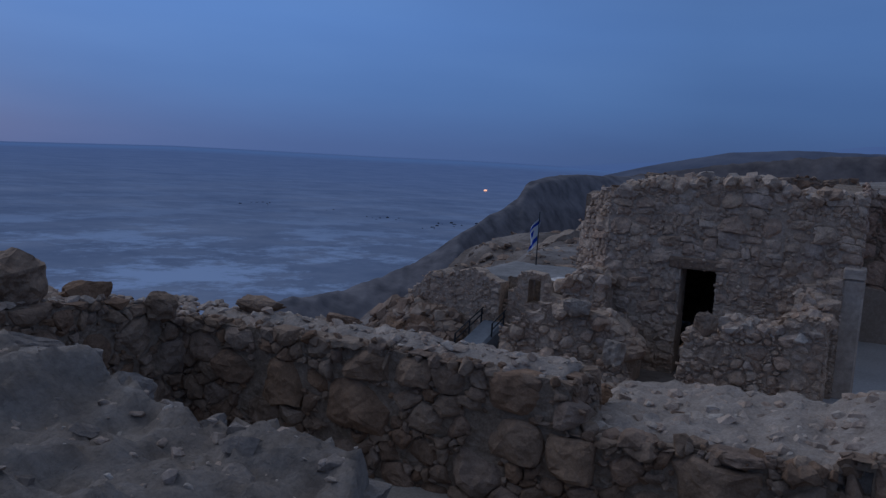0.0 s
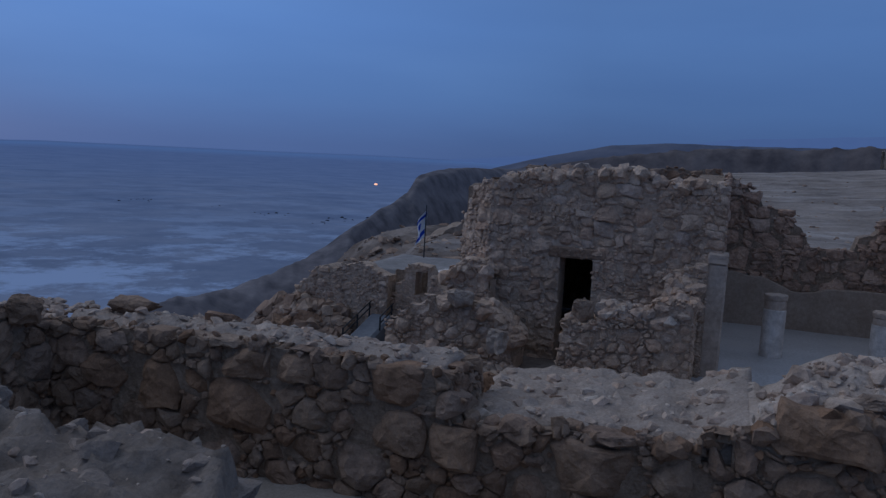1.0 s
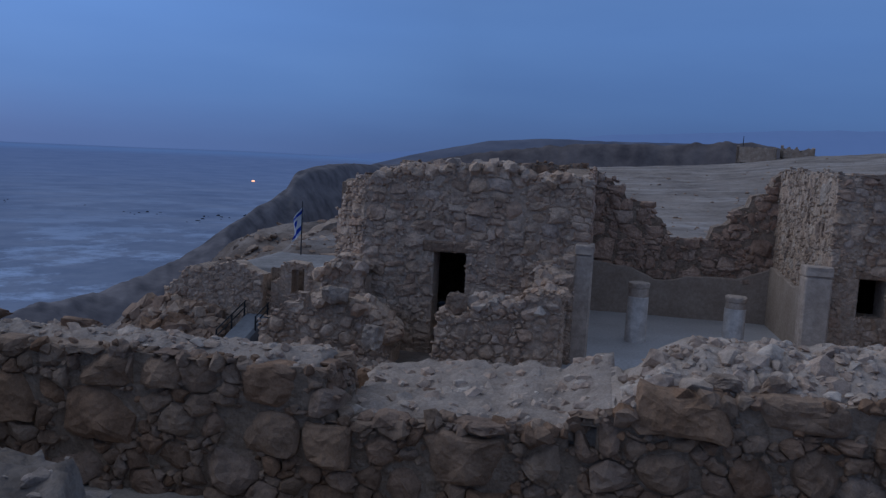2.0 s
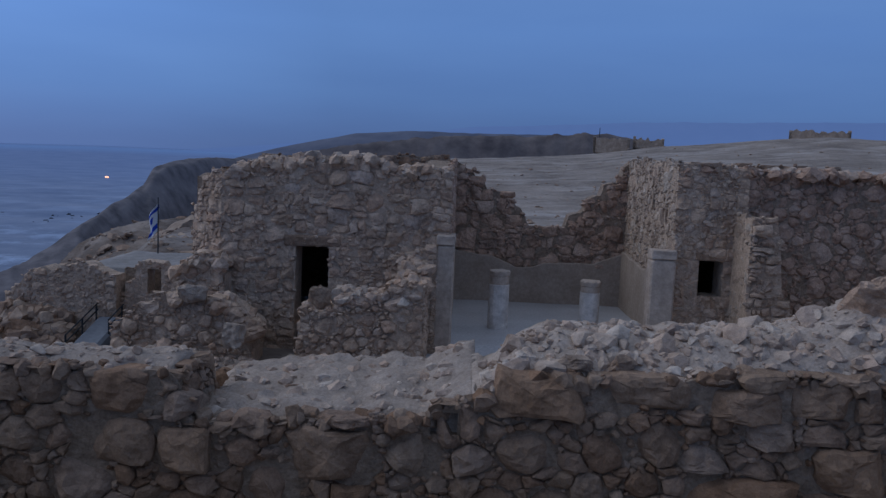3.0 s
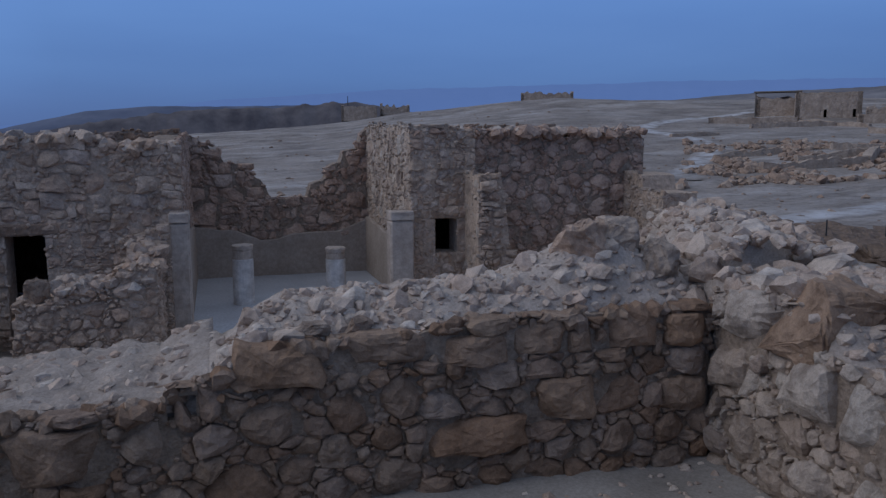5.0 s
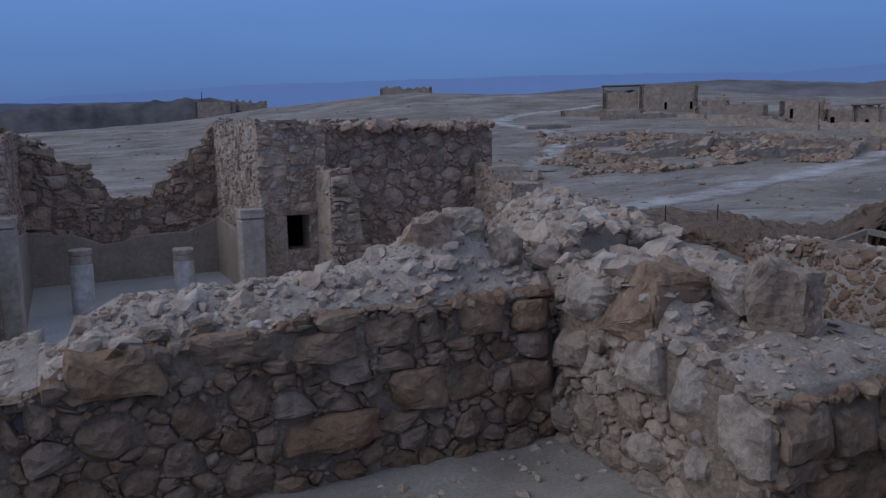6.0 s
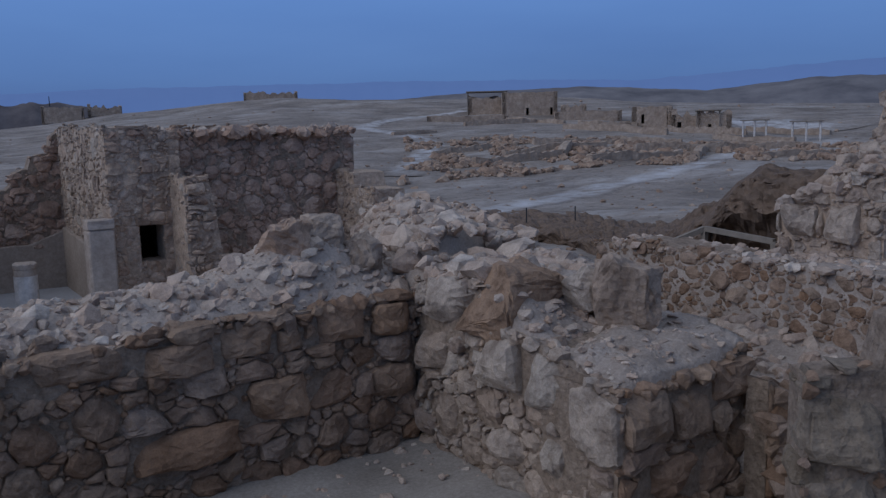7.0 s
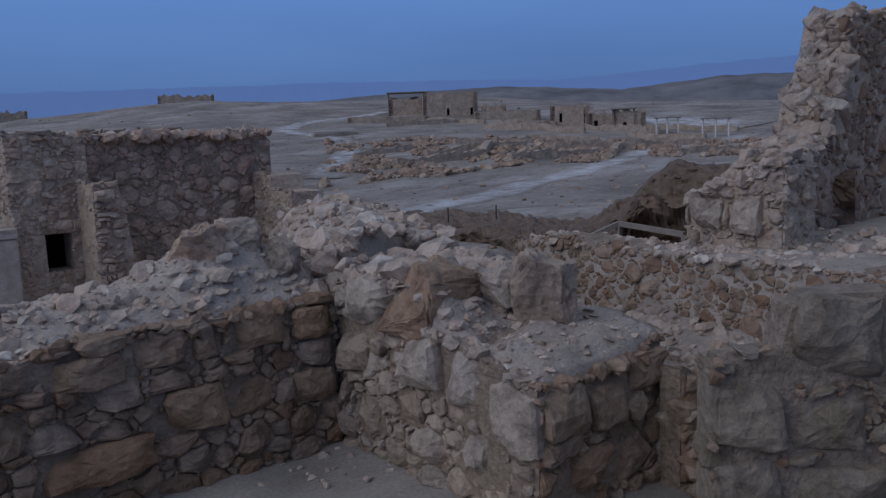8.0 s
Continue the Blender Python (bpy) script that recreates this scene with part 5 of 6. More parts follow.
scatter("rubble", strewn(49, 60, -5.7, -4.6, 16.9, 17.5, lambda x, y: -2.2 - 0.5 * abs(x + 5.0), 0.08, 0.24, 1.5), R, MID_SMALL, "stones heaped at the hut's corner", "rubble", (0.6, 0.95))
scatter("rubble", strewn(50, 190, -0.9, -0.22, 15.45, 17.1, lambda x, y: stub_rise(y - 15.4) - 0.03, 0.06, 0.22, 1.6), R, MID_SMALL, "ragged stones on the return of the wall stub", "rubble", (0.6, 0.95))
scatter("rubble", strewn(51, 110, -2.6, -0.3, 15.4, 16.05, lambda x, y: stub_top(x + 2.72) - 0.03, 0.06, 0.2, 1.8), R, MID_SMALL, "ragged stones on the wall stub", "rubble", (0.6, 0.95))
scatter("rubble", strewn(52, 46, 10.3, 11.0, 5.25, 5.6, lambda x, y: -5.0 + 4.2 * (y - 5.25), 0.12, 0.3, 1.5), R, STONE_SMALL, "stones fallen at the end of the passage", "rubble", (0.6, 0.95))
B = random.Random(31)
boulder(-10.9, 7.35, -2.5, 1.0, 1.3, 0.95, 10, B, "big dark limestone block on the ruined wall")
boulder(-10.8, 8.7, -2.62, 0.8, 1.0, 0.45, 30, B, "flat limestone block on the ruined wall")
boulder(-10.3, 9.75, -2.95, 0.6, 0.6, 0.55, 50, B, "upright limestone block on the ruined wall")
boulder(-9.4, 11.3, -2.95, 1.0, 0.5, 0.35, 5, B, "low stone block at the wall's far edge")
boulder(-7.6, 11.3, -2.9, 0.7, 0.45, 0.28, 12, B, "low stone block at the wall's far edge")
boulder(8.58, 8.62, -3.05, 1.3, 1.45, 1.3, 12, B, "huge angular brown block on the cross wall", BROWN_BLOCK, 0.06, 0.5)
boulder(9.6, 7.35, -3.1, 1.0, 1.05, 1.6, -25, B, "huge upright pale block on the cross wall", STONE_PALE, 0.22, 0.85)
boulder(9.35, 7.85, -2.6, 0.55, 0.75, 0.65, 60, B, "pale slab leaning between two blocks", STONE_PALE, 0.5)
boulder(6.35, 11.5, -2.1, 1.05, 0.95, 0.9, 15, B, "rounded boulder on the heap at the wall corner", STONE_MID)
boulder(7.05, 11.6, -2.0, 0.85, 0.8, 0.8, 70, B, "rounded boulder on the heap at the wall corner", STONE_PALE)
boulder(7.75, 11.3, -2.3, 0.95, 0.8, 0.8, 40, B, "pale block on the heap at the wall corner", STONE_PALE)
boulder(-2.32, 15.65, -2.95, 0.48, 0.42, 0.55, 20, B, "squared stone resting on the low wall stub")
boulder(-3.95, 15.5, -3.75, 0.5, 0.45, 0.62, -15, B, "upright pale stone at the end of the low wall", STONE_PALE)
boulder(-1.55, 15.7, -2.78, 0.6, 0.45, 0.3, 8, B, "flat pale stone on the low wall stub", STONE_PALE)
boulder(-4.9, 15.75, -2.95, 0.65, 0.5, 0.42, 25, B, "pale stone on the collapsed low wall", STONE_PALE)
boulder(2.05, 10.75, -2.72, 0.62, 0.35, 0.3, -20, B, "pale slab lying on the wall top", STONE_PALE)
boulder(2.7, 10.75, -2.72, 0.4, 0.35, 0.32, 35, B, "brown stone lying on the wall top")
BLOCK = rock_material("pitted_bank_stone", [(0.25, 0.205, 0.175), (0.34, 0.295, 0.26), (0.29, 0.245, 0.215)], grain=14, bump=1.0, dist=0.06)
scatter("rubble", [s for s in strewn(36, 230, -9.5, -2.2, 1.2, 4.9, lambda x, y: terrace(x, y) - 0.05, 0.04, 0.18, 2.4) if s[2] > -2.6], R, BLOCK, "pitted grey stones bedded in the bank", "rubble", (0.35, 0.6))
for bx, by, bz, bsx, bsy, bsz, bturn, what in ((-2.95, 4.25, -2.55, 0.95, 0.8, 0.6, 15, "pitted rounded block at the edge of the bank"), (-3.65, 4.25, -2.5, 0.8, 0.6, 0.45, -20, "broken block in the dusty bank"),
                                             (-4.2, 4.55, -2.35, 0.42, 0.36, 0.42, 70, "pointed stone at the edge of the bank"), (-4.9, 4.6, -2.4, 0.8, 0.6, 0.42, 30, "broken block in the dusty bank"),
                                             (-5.5, 4.75, -2.35, 0.7, 0.6, 0.5, 60, "rounded block at the edge of the bank"), (-6.2, 4.7, -2.3, 1.0, 0.8, 0.55, 12, "rounded pale block at the edge of the bank"),
                                             (-7.2, 4.9, -2.3, 1.2, 0.9, 0.55, 50, "rounded pale block at the edge of the bank"), (-4.5, 2.9, -2.25, 0.7, 0.55, 0.42, 45, "bluish block sticking out of the bank"),
                                             (-5.6, 3.4, -2.2, 0.8, 0.6, 0.35, 75, "flat block sunk in the dusty bank"), (-3.3, 3.3, -2.3, 0.7, 0.5, 0.35, 5, "flat block sunk in the dusty bank")):
    boulder(bx, by, bz, bsx, bsy, bsz, bturn, B, what, BLOCK, 0.1, 0.92)

boulder(10.15, 11.9, -2.35, 1.0, 0.8, 0.55, 20, B, "pale block on the collapsed wall", STONE_PALE)
boulder(9.3, 11.4, -2.35, 0.9, 0.7, 0.6, 65, B, "pale block on the collapsed wall", STONE_PALE)
boulder(11.2, 13.6, -2.2, 0.9, 0.8, 0.5, 10, B, "pale block on the collapsed wall", STONE_PALE)
boulder(-12.6, 23.3, -6.3, 1.3, 0.9, 1.3, 20, B, "brown boulder fallen below the ruin", BROWN_BLOCK)
boulder(-11.6, 23.2, -6.6, 0.9, 0.8, 0.9, 60, B, "brown boulder fallen below the ruin", BROWN_BLOCK)
boulder(-13.4, 23.0, -6.6, 1.1, 0.9, 1.4, -30, B, "brown boulder fallen below the ruin", BROWN_BLOCK)
scatter("rubble", strewn(17, 260, -14.3, -11.0, 21.5, 23.8, lambda x, y: -6.0 - 0.25 * (23.8 - y), 0.1, 0.45, 1.5), R, BROWN_RUBBLE, "brown stones tumbled below the ruin", "rubble", (0.6, 1.0))

# ---- plateau: track, ruin field, far buildings ----
def ribbon(name, pts, width, label):
    """A pale trodden track laid on the ground."""
    V, F = [], []
    P = []
    for (a, b) in zip(pts, pts[1:]):
        n = max(2, int(math.dist(a, b) / 1.2))
        P += [(a[0] + (b[0] - a[0]) * k / n, a[1] + (b[1] - a[1]) * k / n) for k in range(n)]
    P.append(pts[-1])
    for _ in range(12):
        P = [P[0]] + [((P[i - 1][0] + P[i][0] + P[i + 1][0]) / 3, (P[i - 1][1] + P[i][1] + P[i + 1][1]) / 3) for i in range(1, len(P) - 1)] + [P[-1]]
    for i, p in enumerate(P):
        a, b = P[max(0, i - 1)], P[min(len(P) - 1, i + 1)]
        d = Vector((b[0] - a[0], b[1] - a[1])).normalized()
        w = width * (1 + 0.35 * fbm(i * 0.13, 2.0, 1.0))
        for k in ACROSS:
            x, y = p[0] - d.y * w * k, p[1] + d.x * w * k
            V.append((x, y, lie(x, y) + (0.07 if abs(k) < 1 else -0.12)))
    n = len(ACROSS)
    for i in range(len(P) - 1):
        for k in range(n - 1):
            F.append([i * n + k, i * n + k + 1, (i + 1) * n + k + 1, (i + 1) * n + k])
    ob = piece(name, V, F, TRACK, smooth=True)
    worn = ob.data.attributes.new("worn", "FLOAT", "POINT")
    ends = len(P) - 1
    worn.data.foreach_set("value", [smooth(0.95, 0.25, abs(ACROSS[q % n])) * min(1, (q // n) / 5, (ends - q // n) / 5) for q in range(len(V))])
    return tagged(ob, label, "path", "", "structure")


ACROSS = (-1, -0.75, -0.5, -0.25, 0, 0.25, 0.5, 0.75, 1)


def polar(az, d):
    return (d * math.cos(radians(az)), d * math.sin(radians(az)))


ribbon("road_1", [polar(60, 37), polar(54, 39.5), polar(52, 41.5), polar(46, 51), polar(39, 69), polar(34, 95), polar(28, 122)], 1.9, "pale gravel path across the plateau")
ribbon("road_2", [polar(57, 70), polar(56, 88), polar(55, 108), polar(58, 122), polar(60.5, 135), polar(59, 150), polar(56, 165), polar(50, 180)], 2.2, "pale winding path up the slope")
ribbon("road_3", [polar(40, 150), polar(34, 145), polar(28, 135)], 9.0, "pale trodden ground behind the shelters")

spots = []
rr = random.Random(91)
for k in range(9500):
    az, d = rr.uniform(27, 57), rr.uniform(64, 112)
    if fbm(az * 0.35, d * 0.12, 4.0, 3) > 0.05 - 0.5 * smooth(50, 40, az) * 0.4 and d > 60 + 0.9 * (60 - az):
        x, y = polar(az, d)
        spots.append((x, y, lie(x, y) + 0.1, 0.14 + 0.66 * rr.random() ** 2.8))
scatter("rubble_field", spots, rr, BROWN_RUBBLE, "field of tumbled stones from fallen buildings", "rubble", (0.5, 0.9))
spots = []
for k in range(2200):
    az, d = rr.uniform(24, 112), 26 * math.exp(rr.random() * 2.1)
    x, y = polar(az, d)
    if -9 - y / 3 - x < 3:
        spots.append((x, y, lie(x, y), (0.04 + 0.18 * rr.random() ** 4) * (1 + d / 120)))
for k in range(5000):
    az, d = rr.uniform(97, 116), 30 * math.exp(rr.random() * 1.8)
    x, y = polar(az, d)
    if fbm(x * 0.09, y * 0.09, 6.0, 3) > 0.0:
        spots.append((x, y, lie(x, y), (0.06 + 0.28 * rr.random() ** 3) * (0.7 + d / 120)))
scatter("rubble_field", spots, rr, BROWN_RUBBLE, "stones scattered over the desert plateau", "rubble", (0.4, 0.8))


def low_wall(az0, d0, az1, d1, hgt, seed):
    a, b = polar(az0, d0), polar(az1, d1)
    L = math.dist(a, b)
    us = steps(0, L, 0.5)
    ux, uy = (b[0] - a[0]) / L, (b[1] - a[1]) / L
    V, F = [], []
    for u in us:
        x, y = a[0] + ux * u, a[1] + uy * u
        g = lie(x, y)
        t = g + hgt * (0.65 + 0.28 * fbm(u * 0.35, seed, 1.0) + 0.10 * fbm(u * 1.2, seed, 2.0))
        for k, z in ((-0.5, g - 0.4), (-0.42, t), (0.0, t + 0.12 * fbm(u * 2, seed, 5.0)), (0.42, t - 0.1), (0.5, g - 0.4)):
            k2 = k + 0.1 * fbm(u * 1.7, seed + k, 2.0)
            V.append((x - uy * k2, y + ux * k2, z))
    for i in range(len(us) - 1):
        for k in range(4):
            F.append([i * 5 + k, (i + 1) * 5 + k, (i + 1) * 5 + k + 1, i * 5 + k + 1])
    F += [[0, 1, 2, 3, 4], [(len(us) - 1) * 5 + k for k in (4, 3, 2, 1, 0)]]
    return tagged(piece("ruin_wall", V, F, FARSTONE), "low ruined wall of brown stone on the plateau", "ruin", "ruins on the plateau")


WALLS = [(52, 78, 46, 84, 1.3), (46, 84, 45.5, 92, 1.2), (50, 88, 43, 95, 1.1), (44, 78, 38, 86, 1.2), (41, 90, 34, 96, 1.3), (37, 84, 36.5, 94, 1.2),
         (40, 98, 31, 104, 1.2), (33, 88, 29, 94, 1.0), (48, 100, 42, 104, 1.0), (55, 92, 51, 96, 0.9), (46, 128, 39, 122, 1.4), (36, 120, 31, 116, 1.0), (106, 45, 99, 48, 0.8), (108, 58, 100, 60, 0.9), (111, 46, 107, 50, 0.9)]
for i, w in enumerate(WALLS):
    low_wall(*w, seed=i * 1.7)


MORE = [(53, 140, 48, 146, 1.2), (50, 150, 46, 143, 1.0), (45, 135, 41, 132, 1.3), (43, 112, 38, 110, 1.1), (39, 128, 34, 126, 1.4), (36, 108, 30, 110, 0.9), (58, 118, 55, 122, 0.7), (34, 132, 29, 128, 1.2)]
for i, w in enumerate(MORE):
    low_wall(*w, seed=40 + i * 1.3)


def far_house(name, az, d, w, dep, hgt, turn, openings, label, seed, slab=None, rag=0.3):
    """A flat-topped stone building: four thick walls, real door and window openings, a ragged roofline."""
    x, y = polar(az, d)
    z = lie(x, y) - 0.3
    rnd = random.Random(seed)
    owner = thing(name, (x, y, z), label, "building", "old buildings on the plateau")
    a = radians(turn)
    ux, uy = math.cos(a), math.sin(a)

    def wall(px, py, ang, L, holes, part_name):
        ca, sa = math.cos(ang), math.sin(ang)

        def place(u, zz, n):
            return (px + ca * u + sa * n, py + sa * u - ca * n, z + zz)
        V, F = core_data(L, 0, lambda u: hgt + rag * fbm(u * 0.8, seed, ang, 3), place, 0.8, 0.0, holes, step=0.6)
        piece(part_name, V, F, FARSTONE, owner)
    cx, cy = x - ux * w / 2, y - uy * w / 2
    wall(cx, cy, a, w, openings, "front_wall")
    wall(cx + ux * w, cy + uy * w, a + math.pi / 2, dep, (), "side_wall")
    wall(cx + ux * w - uy * dep, cy + uy * w + ux * dep, a + math.pi, w, (), "back_wall")
    wall(cx - uy * dep, cy + ux * dep, a - math.pi / 2, dep, (), "side_wall")
    V, F = box_data(0.4, w - 0.4, 0.4, dep - 0.4, hgt - 0.6, hgt - 0.35)
    V = [(cx + ux * p[0] - uy * p[1], cy + uy * p[0] + ux * p[1], z + p[2]) for p in V]
    piece("roof", V, F, FARSTONE, owner)
    if slab:
        V, F = box_data(*slab)
        V = [(cx + ux * p[0] - uy * p[1], cy + uy * p[0] + ux * p[1], z + p[2]) for p in V]
        piece("canopy", V, F, WOOD, owner, "dark timber canopy")
        for px, py in ((slab[0] + 0.3, slab[2] + 0.3), (slab[1] - 0.3, slab[2] + 0.3), (slab[1] - 0.3, slab[3] - 0.3), (slab[0] + 0.3, slab[3] - 0.3)):
            qx, qy = cx + ux * px - uy * py, cy + uy * px + ux * py
            V, F = tube([(qx, qy, z), (qx, qy, z + slab[4] + 0.05)], 0.1, 6)
            piece("canopy_post", V, F, WOOD, owner)
    return owner


far_house("stone_house", 48.45, 158, 10.6, 8, 4.7, -38, [(4.6, 5.1, 0.3, 1.7), (9.2, 9.7, 0.3, 1.7)], "large flat-roofed brown stone building with dark doorways", 1)
far_house("stone_house", 51.4, 166, 8, 5, 3.7, -38, [], "ruined stone wing under a dark timber canopy", 2, slab=(-0.4, 8.0, -0.4, 4.2, 4.75, 4.95), rag=0.8)
far_house("stone_house", 44.4, 150, 12, 4, 1.9, -40, [], "long low stone enclosure wall", 3)
far_house("stone_house", 52.8, 150, 15, 3, 1.4, -35, [], "long low stone terrace wall", 9)
far_house("stone_tower", 40.1, 133, 6.2, 5, 3.9, -52, [(1.5, 1.95, 1.3, 2.7)], "square brown stone tower with a tall dark window", 4)
far_house("stone_house", 37.5, 132, 6.0, 4, 2.6, -50, [(0.9, 1.5, 0.2, 1.6)], "low ruined stone house beside the tower", 5, rag=1.3)
far_house("stone_house", 36.0, 130, 4.8, 4, 3.3, -52, [(1.4, 1.9, 0.2, 1.5)], "ruined stone house with a dark doorway", 6, slab=(-0.5, 3.4, -0.6, 3.0, 3.5, 3.65), rag=0.9)
far_house("stone_house", 42.6, 128, 5.0, 3, 1.5, -48, [], "low broken stone walls beside the tower", 12, rag=0.7)
far_house("stone_house", 45.4, 152, 4.6, 4, 2.6, -42, [], "broken stone annex of the large building", 13, rag=0.9)
far_house("stone_fort", 66.6, 236, 15, 6, 2.3, -22, [], "small ruined fort on the hill's crest", 7, rag=1.0)
far_house("stone_fort", 79.8, 245, 10.7, 6, 4.4, -10, [], "small square stone ruin on the slope", 8, rag=0.7)
far_house("stone_fort", 77.3, 248, 9.0, 5, 2.6, -12, [], "crumbled low stone ruin on the slope", 14, rag=1.4)


def shelter(az, d, w, seed):
    x, y = polar(az, d)
    z = lie(x, y)
    owner = thing("shade_shelter", (x, y, z), "open shade shelter of pale posts and flat roof", "shelter", "shade shelters")
    a = radians(az - 90)
    ux, uy = math.cos(a), math.sin(a)
    for u in (0, w * 0.5, w):
        for v in (0, 2.6):
            V, F = tube([(x + ux * u - uy * v, y + uy * u + ux * v, z - 0.1), (x + ux * u - uy * v, y + uy * u + ux * v, z + 2.5)], 0.13, 6)
            piece("post", V, F, COLUMN, owner)
    V, F = box_data(-0.4, w + 0.4, -0.4, 3.0, 2.5, 2.64)
    V = [(x + ux * p[0] - uy * p[1], y + uy * p[0] + ux * p[1], z + p[2]) for p in V]
    piece("roof", V, F, WOOD, owner)
    return owner


shelter(34.2, 121, 3.0, 1)
shelter(31.2, 118, 3.4, 2)

# rock bank with a dark hollow beyond the cross wall
def rock_bank():
    prof = [(14.0, -4.4, 0.6), (7.0, -4.0, 0.6), (2.5, 0.05, 1.0), (0.7, 0.0, 1.0), (0.0, -0.25, 1.0), (0.15, -0.6, 1.0), (1.5, -0.95, 0.7), (1.9, -5.0, 0.0), (-1.5, -5.2, 0.0)]
    V, F, n = [], [], 150
    for i in range(n):
        k = i / (n - 1)
        az = 55 - 35 * k
        d = 33 - 14.5 * smooth(0.12, 0.75, k)
        x, y = polar(az, d)
        ox, oy = polar(az, 1.0)
        up = 2.7 * smooth(0.42, 0.70, k)
        rows = []
        for s, z, w in prof:
            rows.append((s, z + w * up if z < -3.9 and w > 0 else (z if w == 0 else -3.85 + up * w + z)))
        fine = []
        for p, q in zip(rows, rows[1:]):
            fine += [(p[0] + (q[0] - p[0]) * t / 5, p[1] + (q[1] - p[1]) * t / 5) for t in range(5)]
        fine.append(rows[-1])
        m = len(fine)
        for j, (s, z) in enumerate(fine):
            px, py = x + ox * s, y + oy * s
            g = (0.55 * fbm(px * 0.5, py * 0.5, z * 0.6, 5) + 0.38 * fbm(px * 1.6, py * 1.6, z * 2.4, 5)) if 4 < j < m - 6 else 0
            V.append((px + ox * g, py + oy * g, z + 0.30 * fbm(px * 0.6, py * 0.6, 2.0, 5)))
    for i in range(n - 1):
        for j in range(m - 1):
            F.append([i * m + j, i * m + j + 1, (i + 1) * m + j + 1, (i + 1) * m + j])
    return tagged(piece("rock_bank", V, F, rock_material("brown_bedrock", [(0.20, 0.14, 0.10), (0.27, 0.20, 0.15)], grain=2.5, bump=1.0, dist=0.25)), "brown bedrock bank with a dark undercut hollow", "rock", "", "structure")


rock_bank()
frame_box = thing("timber_frame", (15.4, 9.6, -3.9), "weathered timber frame lying over the hollow", "frame")
for p, q in (((15.5, 10.46, -2.18), (15.4, 8.76, -2.29)), ((15.5, 10.46, -2.18), (14.8, 10.95, -2.52)), ((15.4, 8.76, -2.29), (15.4, 8.76, -4.0)), ((15.5, 10.46, -2.18), (15.5, 10.46, -4.0))):
    V, F = tube([p, q], 0.075, 4)
    piece("beam", V, F, WOOD, frame_box)

# rope fence by the path
for az, d in ((51.2, 33), (47.3, 34.5), (44.0, 36)):
    x, y = polar(az, d)
    V, F = tube([(x, y, lie(x, y) - 0.1), (x, y, lie(x, y) + 1.0)], 0.035, 6, 0.8)
    tagged(piece("fence_post", V, F, STEEL), "thin dark metal fence post beside the path", "post", "fence posts by the path")

# ---- flag, ramp and lamp ----
flag = thing("flag", (-11.85, 32.0, -4.0), "blue and white cloth flag hanging from a thin pole", "flag")
V, F = tube([(-11.85, 32.0, -4.2), (-11.85, 32.0, -1.85)], 0.03, 8, 0.7)
piece("pole", V, F, STEEL, flag, "thin dark flagpole")


def cloth(u0, u1, v0, v1, off, nu=10, nv=8):
    V, F = [], []
    for i in range(nu + 1):
        for j in range(nv + 1):
            u, v = u0 + (u1 - u0) * i / nu, v0 + (v1 - v0) * j / nv
            x = -11.87 - 0.32 * v - 0.10 * u * v
            z = -1.95 - 1.25 * u * (1 - 0.15 * v) - 0.62 * v
            y = 32.0 + 0.10 * math.sin(v * 7 + u * 2) + off
            V.append((x + 0.05 * math.sin(u * 6 + v * 4), y, z))
    n = nv + 1
    for i in range(nu):
        for j in range(nv):
            F.append([i * n + j, i * n + j + 1, (i + 1) * n + j + 1, (i + 1) * n + j])
    return V, F


V, F = cloth(0, 1, 0, 1, 0)
piece("cloth", V, F, CLOTH, flag, "white cloth in soft folds", True)
for a, b in ((0.10, 0.25), (0.75, 0.90)):
    V, F = cloth(a, b, 0, 1, -0.012, 3, 8)
    piece("stripe", V, F, BLUE, flag, "blue stripe", True)
V1, F1 = cloth(0.40, 0.62, 0.36, 0.64, -0.013, 3, 3)
piece("emblem", V1, F1, BLUE, flag, "blue emblem patch", True)

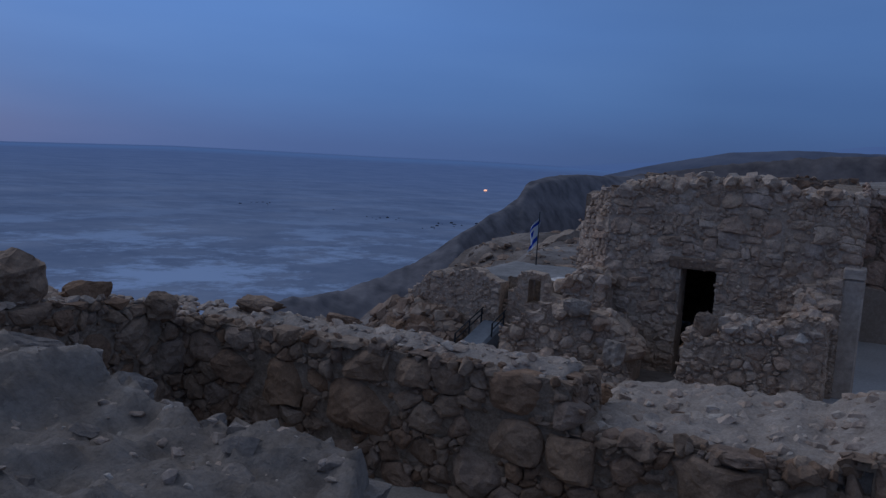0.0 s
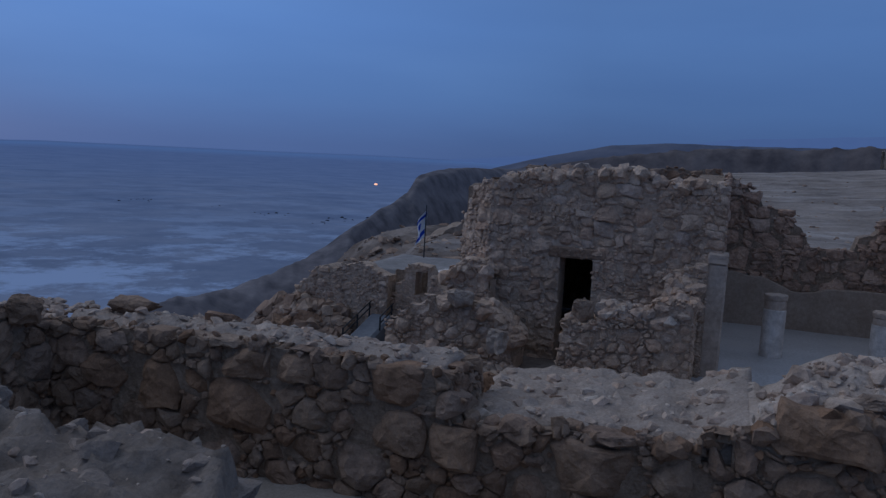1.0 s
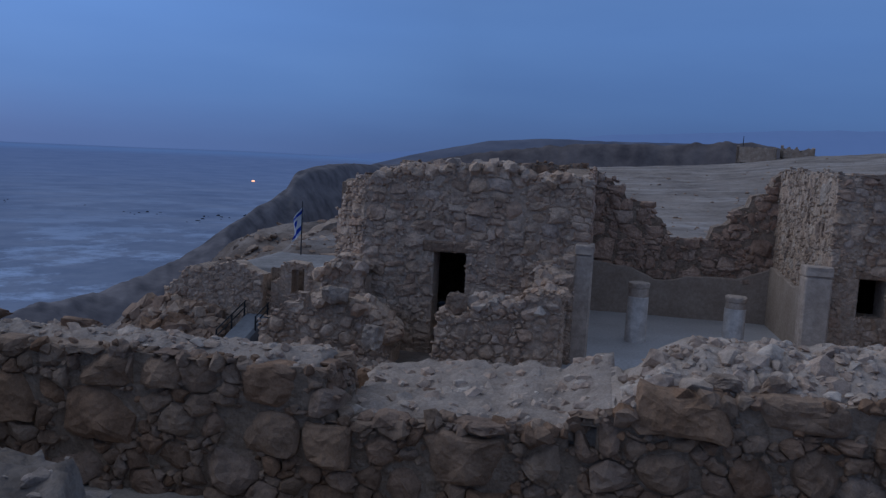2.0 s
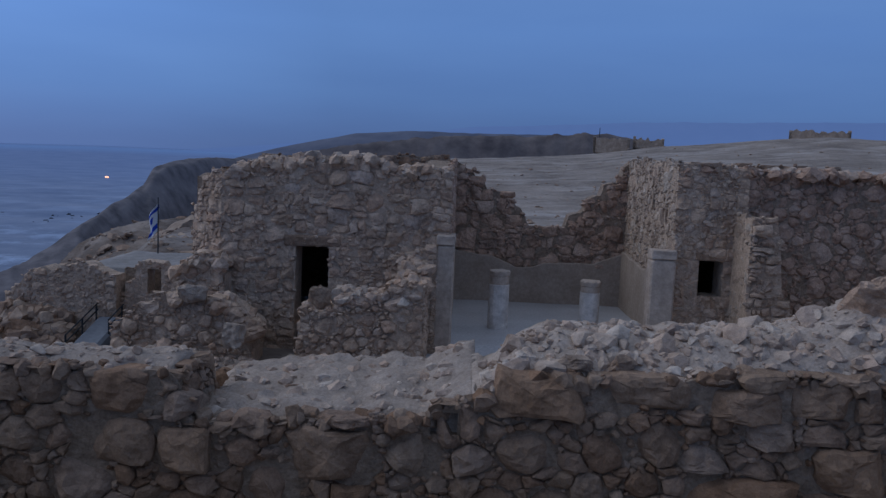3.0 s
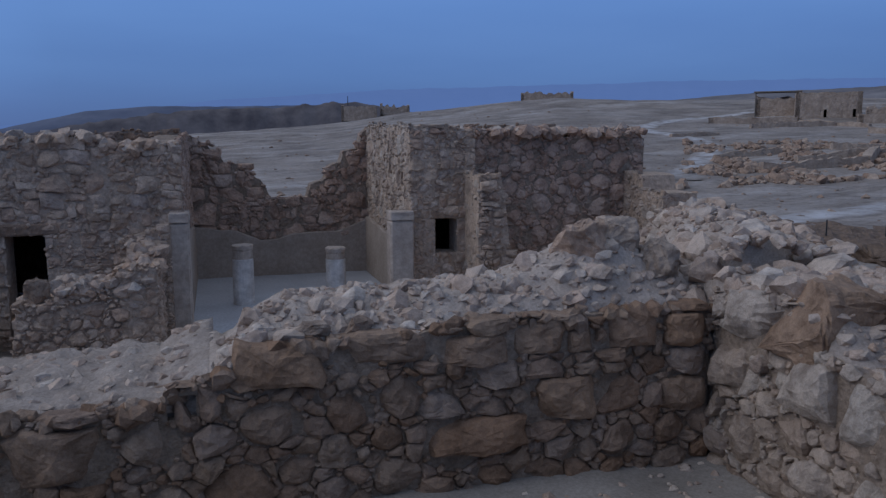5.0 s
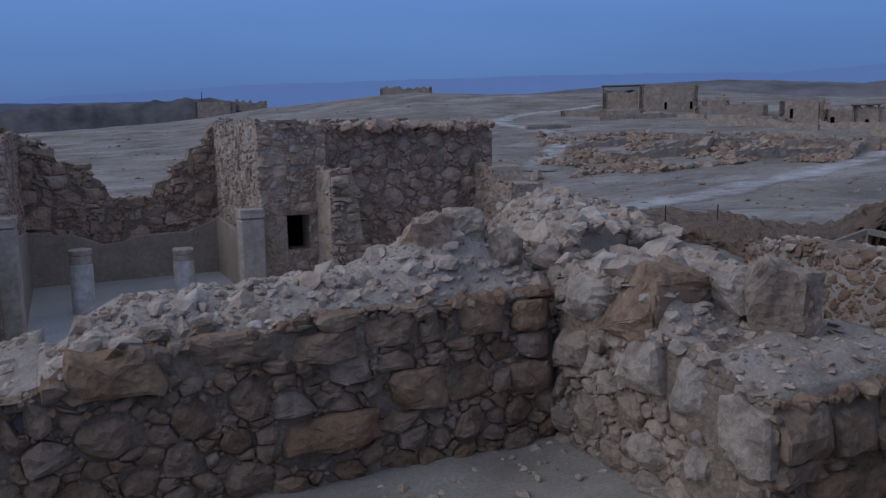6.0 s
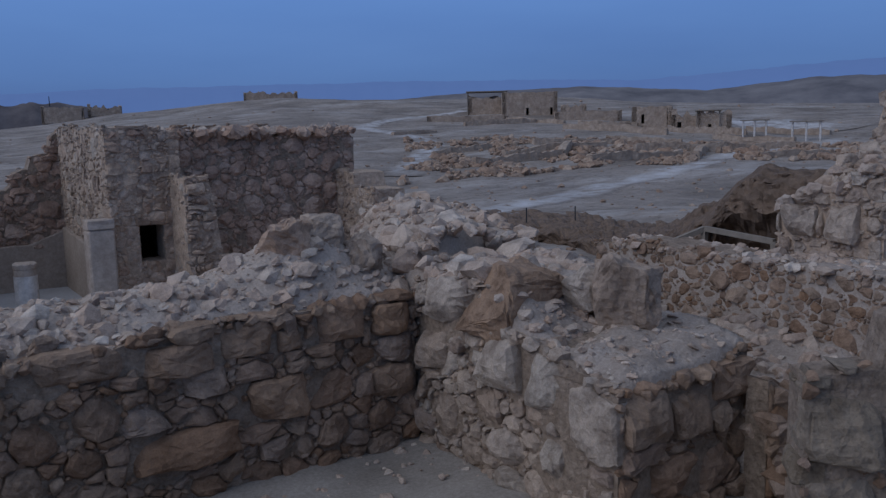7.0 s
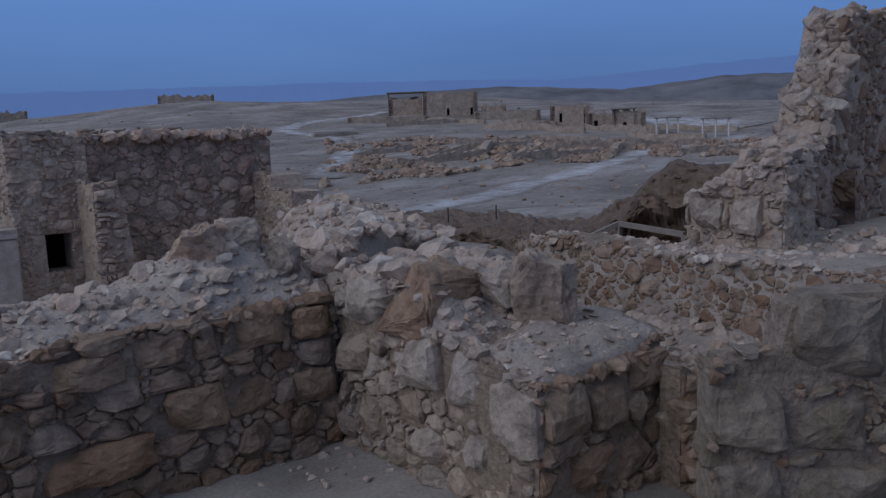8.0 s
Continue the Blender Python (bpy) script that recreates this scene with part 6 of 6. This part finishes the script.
ramp_thing = thing("metal_ramp", (-10.3, 23.0, -6.2), "blue-grey metal ramp with dark railings", "ramp")
V, F = box_data(-10.55, -9.75, 21.8, 23.9, -6.9, -5.65)
V = [(x, y, z + 0.28 * (y - 21.8)) for x, y, z in V]
piece("deck", V, F, DECK, ramp_thing)
for x, ys in ((-10.57, (21.9, 22.9, 23.8)), (-9.78, (22.9, 23.8))):
    for y in ys:
        V, F = tube([(x, y, -5.7 + 0.28 * (y - 21.8) - 0.1), (x, y, -5.28 + 0.28 * (y - 21.8))], 0.03, 6)
        piece("post", V, F, STEEL, ramp_thing)
    for h in (0.22, 0.42):
        V, F = tube([(x, ys[0], -5.7 + h + 0.28 * (ys[0] - 21.8)), (x, 23.9, -5.7 + h + 0.59)], 0.024, 6)
        piece("rail", V, F, STEEL, ramp_thing)

px0, py0 = polar(80.7, 590)
V, F = tube([(px0, py0, 22.0), (px0, py0, 30.2)], 0.32, 6, 0.7)
tagged(piece("marker_pole", V, F, STEEL), "thin dark marker pole on the ridge", "pole")
pale_sheet = sheet("lime_patch", steps(-9.9, -8.7, 0.15), steps(27.7, 28.7, 0.15), lambda x, y: -4.02 + 0.05 * fbm(x * 0.6, y * 0.6, 2.0) - 0.12 * smooth(0.35, 0.6, math.hypot((x + 9.3) * 0.9, y - 28.2) + 0.2 * fbm(x * 2, y * 2, 1.0)), COLUMN)
tagged(pale_sheet, "pale irregular patch on the grey paving", "pavement", "", "structure")
grove = []
gr = random.Random(12)
for az0, d0, n in ((130.5, 930, 9), (126, 860, 3), (121.5, 800, 7), (117.5, 760, 6), (115.5, 790, 5), (119, 720, 3)):
    for _ in range(n):
        x, y = polar(az0 + gr.uniform(-1.2, 1.2), d0 * gr.uniform(0.97, 1.03))
        grove.append((x, y, -60.2, gr.uniform(1.0, 2.8)))
scatter("far_grove", grove, gr, plain_material("dark_shrubs", (0.05, 0.065, 0.085), 1.0), "dark clumps of shrubs far out on the plain", "shrubs", (0.4, 0.7))
glow = bpy.data.materials.new("warm_lamp_glow")
glow.use_nodes = True
glow.node_tree.nodes["Principled BSDF"].inputs["Emission Color"].default_value = (1.0, 0.42, 0.16, 1)
glow.node_tree.nodes["Principled BSDF"].inputs["Emission Strength"].default_value = 1.6
lx, ly = polar(114.3, 1820)
bm = bmesh.new()
bmesh.ops.create_uvsphere(bm, u_segments=12, v_segments=8, radius=1.0)
V, F = [(lx + v.co.x * 4.0, ly + v.co.y * 4.0, -58.5 + v.co.z * 2.2) for v in bm.verts], [[v.index for v in f.verts] for f in bm.faces]
bm.free()
tagged(piece("flood_lamp", V, F, glow), "small warm lamp glowing far out on the plain", "lamp")
